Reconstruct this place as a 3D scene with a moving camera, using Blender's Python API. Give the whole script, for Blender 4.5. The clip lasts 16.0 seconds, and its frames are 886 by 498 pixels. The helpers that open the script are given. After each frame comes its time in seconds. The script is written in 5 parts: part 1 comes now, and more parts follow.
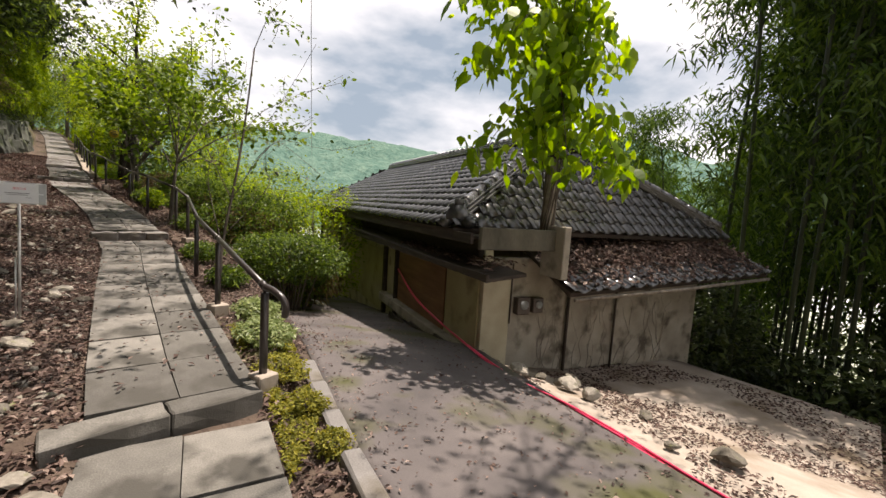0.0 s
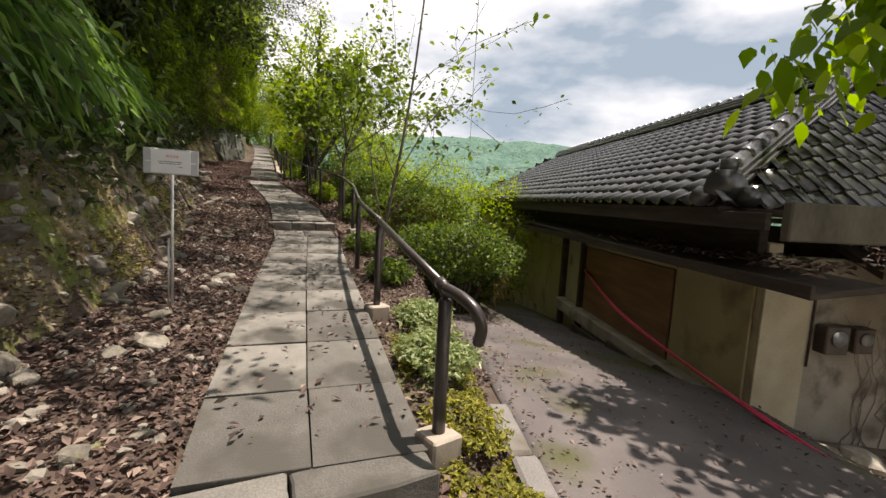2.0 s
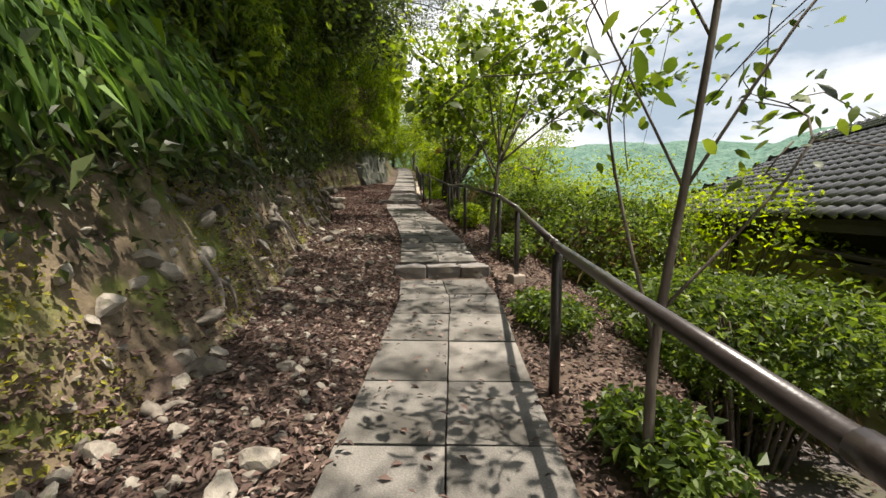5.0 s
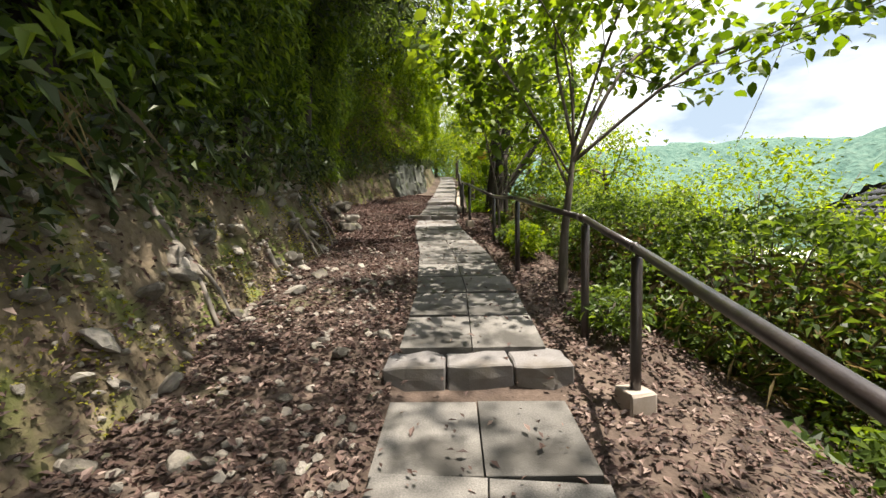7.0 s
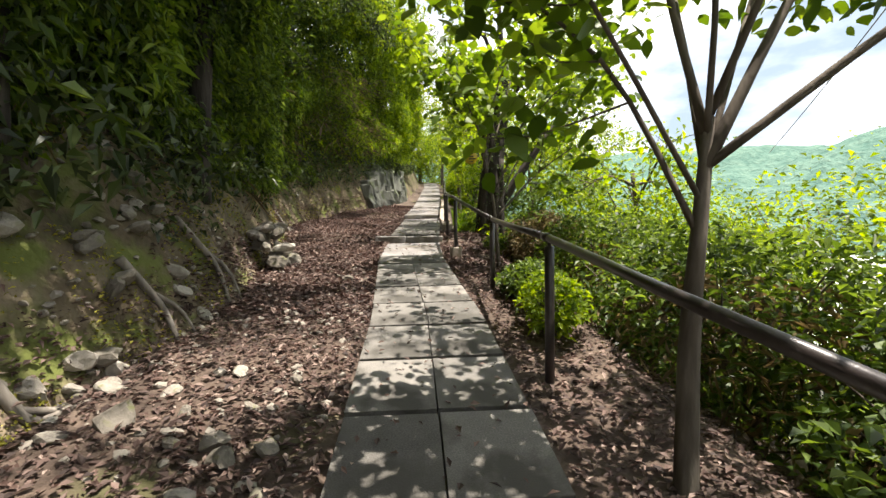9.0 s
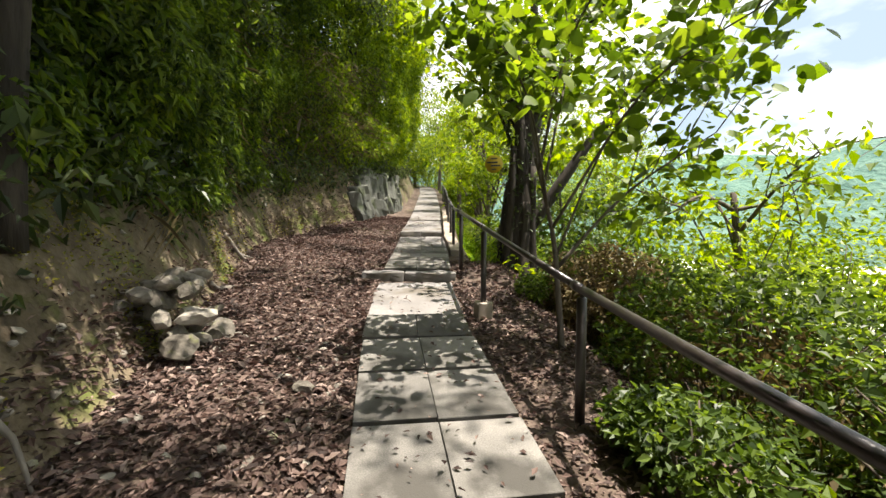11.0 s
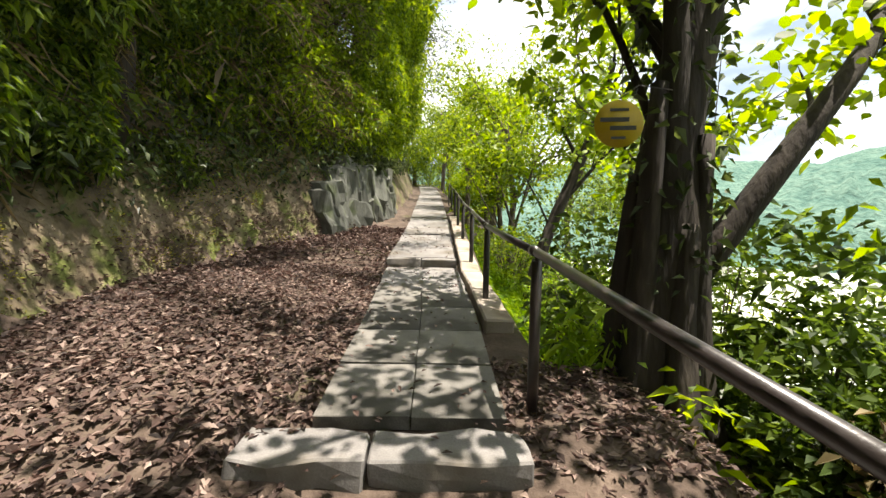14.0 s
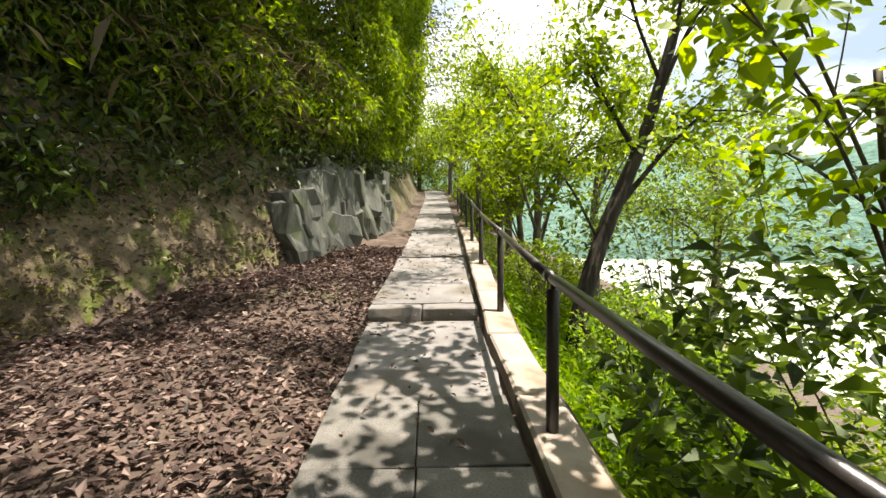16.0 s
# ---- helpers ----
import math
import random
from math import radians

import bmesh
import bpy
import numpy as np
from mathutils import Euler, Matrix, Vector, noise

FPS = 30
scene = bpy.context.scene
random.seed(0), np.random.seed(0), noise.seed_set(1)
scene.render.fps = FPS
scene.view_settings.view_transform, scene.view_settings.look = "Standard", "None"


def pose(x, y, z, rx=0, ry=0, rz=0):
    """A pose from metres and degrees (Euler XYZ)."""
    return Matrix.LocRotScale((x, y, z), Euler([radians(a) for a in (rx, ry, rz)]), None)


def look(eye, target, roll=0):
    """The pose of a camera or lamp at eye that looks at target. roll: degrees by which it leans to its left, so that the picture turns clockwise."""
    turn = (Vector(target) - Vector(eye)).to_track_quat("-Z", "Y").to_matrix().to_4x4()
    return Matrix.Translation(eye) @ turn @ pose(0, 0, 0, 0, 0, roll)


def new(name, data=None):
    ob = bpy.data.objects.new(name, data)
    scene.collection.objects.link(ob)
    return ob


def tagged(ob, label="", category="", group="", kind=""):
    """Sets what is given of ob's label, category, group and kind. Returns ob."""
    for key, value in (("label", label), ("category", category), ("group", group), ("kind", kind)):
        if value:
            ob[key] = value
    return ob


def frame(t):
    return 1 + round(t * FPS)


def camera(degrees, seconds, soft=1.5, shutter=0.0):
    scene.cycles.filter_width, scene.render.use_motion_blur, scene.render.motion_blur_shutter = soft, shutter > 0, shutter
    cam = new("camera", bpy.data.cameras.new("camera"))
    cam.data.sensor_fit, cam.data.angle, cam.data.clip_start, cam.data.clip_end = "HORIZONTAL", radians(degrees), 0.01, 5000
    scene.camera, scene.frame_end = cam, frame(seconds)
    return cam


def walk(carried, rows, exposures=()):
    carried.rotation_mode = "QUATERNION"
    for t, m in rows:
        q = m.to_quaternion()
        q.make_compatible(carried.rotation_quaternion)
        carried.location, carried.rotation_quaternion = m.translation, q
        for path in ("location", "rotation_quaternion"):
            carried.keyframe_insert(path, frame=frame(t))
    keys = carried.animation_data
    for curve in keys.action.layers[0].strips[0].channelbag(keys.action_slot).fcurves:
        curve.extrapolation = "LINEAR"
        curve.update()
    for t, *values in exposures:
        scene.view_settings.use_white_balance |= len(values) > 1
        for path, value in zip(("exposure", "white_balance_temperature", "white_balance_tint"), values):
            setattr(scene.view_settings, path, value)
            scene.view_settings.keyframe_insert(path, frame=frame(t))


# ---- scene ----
cam = camera(92.4, 16.0)
PATH = [
    (0, (0.63, -0.199, 0.433), (2.029, 1.217, 0.24), 3.7),
    (0.5, (0.764, 0.188, 0.311), (2.047, 1.709, 0.111), 3.6),
    (1, (0.859, 0.582, 0.243), (1.957, 2.238, 0.017), 3.3),
    (1.5, (1.072, 1.043, 0.159), (2.013, 2.793, -0.075), 3.1),
    (2, (1.204, 1.6, 0.085), (2.039, 3.403, -0.143), 3.0),
    (2.5, (1.31, 2.224, 0.057), (2.052, 4.068, -0.158), 2.9),
    (3, (1.349, 2.927, 0.058), (1.993, 4.809, -0.15), 2.9),
    (3.5, (1.461, 3.522, 0.096), (1.994, 5.438, -0.117), 2.2),
    (4, (1.441, 4.094, 0.231), (1.865, 6.036, 0.014), 1.8),
    (4.5, (1.593, 4.62, 0.214), (1.923, 6.582, 0.007), 1.0),
    (5, (1.657, 5.24, 0.245), (1.869, 7.22, 0.067), 0.1),
    (5.2, (1.68, 5.52, 0.262), (1.874, 7.503, 0.09), 0.0),
    (7.3, (2.11, 8.882, 0.607), (2.091, 10.877, 0.478), -1.1),
    (7.5, (2.118, 9.222, 0.682), (2.107, 11.218, 0.557), -1.1),
    (8, (2.25, 9.97, 0.762), (2.265, 11.966, 0.636), -1.0),
    (8.5, (2.222, 10.797, 0.838), (2.259, 12.794, 0.724), -1.1),
    (9, (2.279, 11.495, 0.913), (2.334, 13.491, 0.799), -1.0),
    (9.2, (2.314, 11.849, 0.99), (2.372, 13.846, 0.888), -1.0),
    (11.3, (1.949, 14.89, 1.441), (2.049, 16.884, 1.334), 0.3),
    (11.5, (1.929, 15.248, 1.443), (2.03, 17.242, 1.331), 0.4),
    (12, (1.846, 16.142, 1.533), (1.948, 18.136, 1.421), 0.4),
    (12.5, (1.915, 16.961, 1.61), (2.013, 18.955, 1.5), 0.3),
    (13, (1.96, 17.843, 1.676), (2.057, 19.838, 1.571), 0.6),
    (13.5, (1.942, 18.634, 1.78), (2.041, 20.629, 1.677), 1.1),
    (14, (1.941, 19.466, 1.854), (2.042, 21.461, 1.748), 1.3),
    (14.5, (1.915, 20.308, 1.971), (1.996, 22.303, 1.859), -0.1),
    (15, (1.917, 20.952, 2.045), (1.99, 22.946, 1.921), -1.3),
    (15.5, (1.892, 21.593, 2.104), (1.959, 23.589, 1.993), -1.2),
    (16, (2.035, 22.157, 2.149), (2.096, 24.154, 2.057), -0.4),
]
walk(cam, [(t, look(eye, target, roll)) for t, eye, target, roll in PATH], [(0.0, 0.72, 6950, 17), (5.0, 0.98, 6850, 13), (8.5, 1.5, 6650, 13), (13.0, 1.5, 6750, 12), (16.0, 1.45, 6800, 12)])

# ---- light ----
SUN_DIR = Vector((0.27, -0.04, 1.0)).normalized()
sun = new("sun", bpy.data.lights.new("sun", "SUN"))
sun.data.energy, sun.data.angle, sun.data.color = 5.0, radians(0.55), (1.0, 0.94, 0.84)
sun.matrix_world = look(SUN_DIR * 60, (0, 0, 0))
world = bpy.data.worlds.new("sky")
scene.world = world
world.use_nodes = True
wn, wl = world.node_tree.nodes, world.node_tree.links
wn.clear()
sky = wn.new("ShaderNodeTexSky")
sky.sky_type, sky.sun_disc = "NISHITA", False
sky.sun_elevation = math.asin(SUN_DIR.z)
sky.sun_rotation = math.atan2(SUN_DIR.x, SUN_DIR.y)
wtc = wn.new("ShaderNodeTexCoord")
wmap = wn.new("ShaderNodeMapping")
wmap.inputs["Scale"].default_value = (1.0, 1.0, 2.4)
wnoise = wn.new("ShaderNodeTexNoise")
wnoise.inputs["Scale"].default_value, wnoise.inputs["Detail"].default_value = 2.6, 7
wramp = wn.new("ShaderNodeValToRGB")
wramp.color_ramp.elements[0].position, wramp.color_ramp.elements[0].color = 0.36, (0, 0, 0, 1)
wramp.color_ramp.elements[1].position, wramp.color_ramp.elements[1].color = 0.58, (1, 1, 1, 1)
wcloud = wn.new("ShaderNodeMix")
wcloud.data_type = "RGBA"
wcloud.inputs["A"].default_value = (4.2, 5.3, 6.4, 1)
wcloud.inputs["B"].default_value = (14.0, 14.1, 14.2, 1)
wmix = wn.new("ShaderNodeMix")
wmix.data_type = "RGBA"
wmix.inputs["Factor"].default_value = 0.85
wbg = wn.new("ShaderNodeBackground")
wbg.inputs["Strength"].default_value = 0.062
wout = wn.new("ShaderNodeOutputWorld")
wl.new(wtc.outputs["Generated"], wmap.inputs["Vector"])
wl.new(wmap.outputs["Vector"], wnoise.inputs["Vector"])
wl.new(wnoise.outputs["Fac"], wramp.inputs["Fac"])
wl.new(wramp.outputs["Color"], wcloud.inputs["Factor"])
wl.new(sky.outputs["Color"], wmix.inputs["A"])
wl.new(wcloud.outputs["Result"], wmix.inputs["B"])
wl.new(wmix.outputs["Result"], wbg.inputs["Color"])
wl.new(wbg.outputs["Background"], wout.inputs["Surface"])

# ---- materials ----
def material(name, stops, scale=6.0, detail=6.0, rough=0.8, bump=0.3, bump_scale=40.0, metal=0.0, island=0.0, per_object=0.0,
             translucent=0.0, fine=0.25, stretch=(1, 1, 1), spec=0.4, stain=None, distance=0.02):
    """Noise-driven colour at two scales with relief. stops: (position, colour) rows."""
    m = bpy.data.materials.new(name)
    m.use_nodes = True
    n, l = m.node_tree.nodes, m.node_tree.links
    b = n["Principled BSDF"]
    out = n["Material Output"]
    tc = n.new("ShaderNodeTexCoord")
    mp = n.new("ShaderNodeMapping")
    mp.inputs["Scale"].default_value = stretch
    l.new(tc.outputs["Object"], mp.inputs["Vector"])
    a = n.new("ShaderNodeTexNoise")
    a.inputs["Scale"].default_value, a.inputs["Detail"].default_value = scale, detail
    l.new(mp.outputs["Vector"], a.inputs["Vector"])
    f = n.new("ShaderNodeTexNoise")
    f.inputs["Scale"].default_value, f.inputs["Detail"].default_value = bump_scale, 4
    l.new(mp.outputs["Vector"], f.inputs["Vector"])
    mix = n.new("ShaderNodeMix")
    mix.inputs["Factor"].default_value = fine
    l.new(a.outputs["Fac"], mix.inputs["A"])
    l.new(f.outputs["Fac"], mix.inputs["B"])
    value = mix.outputs["Result"]
    for amount, node, socket in ((island, "ShaderNodeNewGeometry", "Random Per Island"), (per_object, "ShaderNodeObjectInfo", "Random")):
        if amount:
            g = n.new(node)
            mi = n.new("ShaderNodeMix")
            mi.inputs["Factor"].default_value = amount
            l.new(value, mi.inputs["A"])
            l.new(g.outputs[socket], mi.inputs["B"])
            value = mi.outputs["Result"]
    r = n.new("ShaderNodeValToRGB")
    els = r.color_ramp.elements
    while len(els) < len(stops):
        els.new(0.5)
    for e, (p, c) in zip(els, stops):
        e.position, e.color = p, (*c, 1)
    l.new(value, r.inputs["Fac"])
    colour = r.outputs["Color"]
    if stain:
        sn = n.new("ShaderNodeTexNoise")
        sn.inputs["Scale"].default_value, sn.inputs["Detail"].default_value = stain[1], 5
        l.new(tc.outputs["Object"], sn.inputs["Vector"])
        sr = n.new("ShaderNodeValToRGB")
        sr.color_ramp.elements[0].position, sr.color_ramp.elements[1].position = stain[2], stain[2] + 0.14
        l.new(sn.outputs["Fac"], sr.inputs["Fac"])
        sm = n.new("ShaderNodeMix")
        sm.data_type = "RGBA"
        sm.inputs["B"].default_value = (*stain[0], 1)
        l.new(sr.outputs["Color"], sm.inputs["Factor"])
        l.new(colour, sm.inputs["A"])
        colour = sm.outputs["Result"]
    l.new(colour, b.inputs["Base Color"])
    b.inputs["Roughness"].default_value, b.inputs["Metallic"].default_value = rough, metal
    b.inputs["Specular IOR Level"].default_value = spec
    if bump:
        bp = n.new("ShaderNodeBump")
        bp.inputs["Strength"].default_value, bp.inputs["Distance"].default_value = bump, distance
        l.new(mix.outputs["Result"], bp.inputs["Height"])
        l.new(bp.outputs["Normal"], b.inputs["Normal"])
    if translucent:
        t = n.new("ShaderNodeBsdfTranslucent")
        hs = n.new("ShaderNodeHueSaturation")
        hs.inputs["Saturation"].default_value, hs.inputs["Value"].default_value, hs.inputs["Hue"].default_value = 1.15, 2.0, 0.485
        l.new(colour, hs.inputs["Color"])
        l.new(hs.outputs["Color"], t.inputs["Color"])
        ms = n.new("ShaderNodeMixShader")
        ms.inputs["Fac"].default_value = translucent
        l.new(b.outputs["BSDF"], ms.inputs[1])
        l.new(t.outputs["BSDF"], ms.inputs[2])
        l.new(ms.outputs["Shader"], out.inputs["Surface"])
    return m


def leafy(name, dark, mid, bright, translucent=0.45, rough=0.45):
    return material(name, [(0.15, dark), (0.5, mid), (0.85, bright)], scale=0.9, island=0.75, rough=rough, bump=0, translucent=translucent, fine=0.1)


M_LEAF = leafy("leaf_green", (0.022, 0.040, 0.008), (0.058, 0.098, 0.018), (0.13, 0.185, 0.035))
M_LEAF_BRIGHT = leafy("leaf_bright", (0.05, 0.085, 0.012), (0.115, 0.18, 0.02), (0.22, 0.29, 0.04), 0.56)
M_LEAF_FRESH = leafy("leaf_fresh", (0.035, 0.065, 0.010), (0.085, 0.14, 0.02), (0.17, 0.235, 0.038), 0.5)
M_SASA = leafy("bamboo_grass_leaf", (0.05, 0.10, 0.022), (0.10, 0.19, 0.045), (0.20, 0.32, 0.08), 0.35)
M_VINE = leafy("vine_leaf", (0.07, 0.13, 0.012), (0.13, 0.22, 0.022), (0.24, 0.34, 0.04), 0.6)
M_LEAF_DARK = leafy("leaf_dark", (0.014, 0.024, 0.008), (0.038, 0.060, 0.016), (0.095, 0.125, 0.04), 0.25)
M_BAMBOO_LEAF = leafy("bamboo_leaf", (0.016, 0.036, 0.006), (0.045, 0.09, 0.014), (0.11, 0.18, 0.03), 0.36)
M_GRASS = leafy("grass_blade", (0.08, 0.15, 0.018), (0.15, 0.25, 0.03), (0.27, 0.37, 0.06), 0.5)
M_DRYBRUSH = leafy("dry_brush", (0.06, 0.045, 0.022), (0.13, 0.10, 0.045), (0.24, 0.19, 0.09), 0.25, 0.7)
M_PALE = leafy("pale_leaf", (0.10, 0.14, 0.05), (0.19, 0.24, 0.10), (0.34, 0.38, 0.2), 0.35)
M_MOSSY = leafy("yellow_moss", (0.10, 0.11, 0.02), (0.19, 0.19, 0.03), (0.30, 0.28, 0.05), 0.3, 0.8)
M_LITTER = material("leaf_litter", [(0.1, (0.022, 0.013, 0.010)), (0.45, (0.072, 0.043, 0.034)), (0.75, (0.145, 0.095, 0.077)), (0.97, (0.35, 0.27, 0.225))], scale=1.5, island=0.8, rough=0.7, bump=0, translucent=0.12)
M_SOIL = material("soil", [(0.3, (0.035, 0.024, 0.018)), (0.55, (0.09, 0.064, 0.048)), (0.75, (0.18, 0.135, 0.105))], scale=3.5, bump=0.9, bump_scale=34, rough=0.95, distance=0.05, stain=((0.07, 0.085, 0.02), 0.6, 0.60))
M_BANK = material("bank_earth", [(0.3, (0.035, 0.027, 0.017)), (0.5, (0.115, 0.088, 0.054)), (0.75, (0.22, 0.18, 0.12))], scale=2.4, bump=1.0, bump_scale=16, rough=0.95, distance=0.09, stain=((0.095, 0.11, 0.024), 2.2, 0.50))
M_SLAB = material("slab_concrete", [(0.3, (0.06, 0.056, 0.05)), (0.5, (0.135, 0.128, 0.115)), (0.7, (0.25, 0.235, 0.21))], scale=3.0, bump=0.9, bump_scale=95, fine=0.5, rough=0.85, per_object=0.25, distance=0.006, stain=((0.06, 0.056, 0.048), 1.8, 0.47))
M_CONC = material("pale_concrete", [(0.25, (0.20, 0.165, 0.13)), (0.5, (0.33, 0.28, 0.235)), (0.8, (0.48, 0.43, 0.37))], scale=1.6, bump=0.5, bump_scale=70, rough=0.9, distance=0.008, stain=((0.19, 0.145, 0.10), 1.1, 0.54))
M_PATHCONC = material("path_concrete", [(0.25, (0.10, 0.094, 0.09)), (0.5, (0.18, 0.17, 0.162)), (0.8, (0.30, 0.285, 0.275))], scale=1.9, bump=0.7, bump_scale=80, rough=0.9, distance=0.008, stain=((0.12, 0.105, 0.085), 1.3, 0.52), fine=0.4)
M_ASPHALT = material("asphalt", [(0.3, (0.060, 0.054, 0.054)), (0.55, (0.105, 0.092, 0.09)), (0.8, (0.17, 0.15, 0.14))], scale=1.3, bump=0.5, bump_scale=130, rough=0.9, distance=0.006, stain=((0.06, 0.062, 0.02), 0.9, 0.53))
M_STONE = material("stone", [(0.25, (0.08, 0.07, 0.055)), (0.5, (0.19, 0.17, 0.14)), (0.8, (0.38, 0.35, 0.30))], scale=5, bump=0.7, bump_scale=28, rough=0.9, per_object=0.45, stain=((0.11, 0.12, 0.03), 2.5, 0.60))
M_ROCK = material("rock_face", [(0.25, (0.03, 0.031, 0.026)), (0.5, (0.08, 0.083, 0.07)), (0.8, (0.17, 0.172, 0.15))], scale=2.2, bump=1.0, bump_scale=13, rough=0.9, distance=0.06, stretch=(1, 1, 0.5), stain=((0.07, 0.09, 0.03), 1.5, 0.56))
M_RAIL = material("rail_paint", [(0.3, (0.018, 0.014, 0.013)), (0.6, (0.035, 0.027, 0.025)), (0.85, (0.08, 0.07, 0.065))], scale=9, bump=0.15, bump_scale=70, rough=0.34, spec=0.6)
M_BARK = material("bark", [(0.25, (0.035, 0.027, 0.02)), (0.5, (0.10, 0.082, 0.064)), (0.8, (0.22, 0.195, 0.16))], scale=7, bump=1.0, bump_scale=26, rough=0.95, stretch=(1, 1, 0.25), distance=0.03)
M_BARK_DARK = material("dark_bark", [(0.25, (0.012, 0.010, 0.008)), (0.55, (0.035, 0.028, 0.022)), (0.85, (0.11, 0.09, 0.07))], scale=8, bump=1.0, bump_scale=22, rough=0.95, stretch=(1, 1, 0.2), distance=0.05)
M_CULM = material("bamboo_culm", [(0.3, (0.015, 0.022, 0.010)), (0.6, (0.035, 0.048, 0.02)), (0.85, (0.08, 0.095, 0.045))], scale=3, bump=0.1, rough=0.5, per_object=0.3)
M_WALL = material("stained_plaster", [(0.25, (0.26, 0.225, 0.15)), (0.5, (0.42, 0.37, 0.26)), (0.8, (0.55, 0.50, 0.38))], scale=1.6, bump=0.25, bump_scale=60, rough=0.9, distance=0.006, stain=((0.15, 0.125, 0.085), 1.6, 0.55))
M_WALL_GREY = material("grey_block", [(0.25, (0.17, 0.145, 0.115)), (0.5, (0.29, 0.26, 0.21)), (0.8, (0.42, 0.385, 0.32))], scale=2.2, bump=0.35, bump_scale=50, rough=0.9, distance=0.01, stain=((0.09, 0.075, 0.055), 2.4, 0.52))
M_PANEL_TAN = material("tan_panel", [(0.25, (0.24, 0.205, 0.11)), (0.55, (0.34, 0.30, 0.17)), (0.85, (0.42, 0.37, 0.22))], scale=1.4, bump=0.1, rough=0.7, stain=((0.19, 0.155, 0.085), 1.8, 0.58))
M_WOODPANEL = material("brown_plywood", [(0.25, (0.10, 0.05, 0.022)), (0.55, (0.19, 0.10, 0.05)), (0.85, (0.28, 0.165, 0.085))], scale=2.0, bump=0.2, rough=0.6, stretch=(0.5, 0.5, 4))
M_TIMBER = material("dark_timber", [(0.25, (0.018, 0.013, 0.010)), (0.55, (0.045, 0.033, 0.025)), (0.85, (0.10, 0.08, 0.06))], scale=5, bump=0.4, rough=0.85, stretch=(0.4, 0.4, 3))
M_TILE = material("roof_tile", [(0.25, (0.03, 0.03, 0.032)), (0.55, (0.06, 0.061, 0.064)), (0.85, (0.12, 0.12, 0.124))], scale=4, bump=0.2, bump_scale=60, rough=0.24, per_object=0.35, spec=0.9, stain=((0.05, 0.045, 0.035), 1.2, 0.6))
M_WHITE = material("white_sheet", [(0.3, (0.70, 0.70, 0.70)), (0.7, (0.80, 0.80, 0.80))], scale=8, bump=0, rough=0.5)
M_SHEET = material("grey_plastic_board", [(0.3, (0.40, 0.41, 0.41)), (0.7, (0.52, 0.53, 0.53))], scale=5, bump=0.05, rough=0.35)
M_WEATHERED = material("weathered_beam", [(0.25, (0.05, 0.046, 0.034)), (0.55, (0.11, 0.10, 0.075)), (0.85, (0.19, 0.175, 0.135))], scale=3, bump=0.4, bump_scale=40, rough=0.9, distance=0.01, stretch=(1, 1, 0.4))
M_STEEL = material("galvanised_steel", [(0.3, (0.42, 0.41, 0.39)), (0.7, (0.58, 0.57, 0.55))], scale=14, bump=0.1, rough=0.4, metal=0.5)
M_RED = material("red_print", [(0.3, (0.62, 0.03, 0.035)), (0.7, (0.70, 0.05, 0.05))], bump=0, rough=0.6)
M_BLACK = material("black_print", [(0.3, (0.03, 0.03, 0.03)), (0.7, (0.06, 0.06, 0.06))], bump=0, rough=0.6)
M_TAPE = material("pink_tape", [(0.3, (0.60, 0.03, 0.09)), (0.7, (0.78, 0.07, 0.16))], scale=12, bump=0, rough=0.4)
M_YELLOW = material("yellow_disc", [(0.3, (0.34, 0.23, 0.01)), (0.7, (0.52, 0.38, 0.02))], scale=4, bump=0.05, rough=0.45)
M_METER = material("meter_box", [(0.3, (0.05, 0.038, 0.032)), (0.7, (0.10, 0.075, 0.06))], scale=8, bump=0.1, rough=0.5)
M_GLASS = material("dull_glass", [(0.3, (0.16, 0.17, 0.17)), (0.7, (0.30, 0.31, 0.31))], scale=6, bump=0, rough=0.12)
M_ROOT = material("bare_root", [(0.3, (0.10, 0.085, 0.07)), (0.7, (0.28, 0.25, 0.21))], scale=12, bump=0.6, rough=0.9, stretch=(1, 1, 0.3))
# Distance haze is put into this colour: woods lightened towards blue.
M_HAZY_HILL = material("hazy_wooded_hill", [(0.3, (0.05, 0.10, 0.085)), (0.5, (0.095, 0.16, 0.13)), (0.75, (0.16, 0.23, 0.18))], scale=0.03, bump=1.0, bump_scale=0.11, rough=1.0, distance=12, fine=0.55, spec=0.0)
M_FIELD = material("valley_field", [(0.3, (0.12, 0.17, 0.06)), (0.46, (0.34, 0.36, 0.26)), (0.60, (0.52, 0.54, 0.53))], scale=0.018, bump=0, rough=1.0, fine=0.3)

# ---- helpers of the build ----
rng = np.random.default_rng(7)


def mesh_of(name, verts, faces, smooth=False):
    me = bpy.data.meshes.new(name)
    me.from_pydata(verts if isinstance(verts, list) else verts.tolist(), [], faces if isinstance(faces, list) else faces.tolist())
    if smooth:
        me.polygons.foreach_set("use_smooth", [True] * len(me.polygons))
    me.update()
    return me


def part(name, data, mat, parent=None, label=""):
    """One mesh object from a bmesh or a mesh, under a thing or a part."""
    if isinstance(data, bmesh.types.BMesh):
        me = bpy.data.meshes.new(name)
        data.to_mesh(me)
        data.free()
    else:
        me = data
    if not me.materials:
        me.materials.append(mat)
    ob = new(name, me)
    ob.parent = parent
    if label:
        ob["label"] = label
    return ob


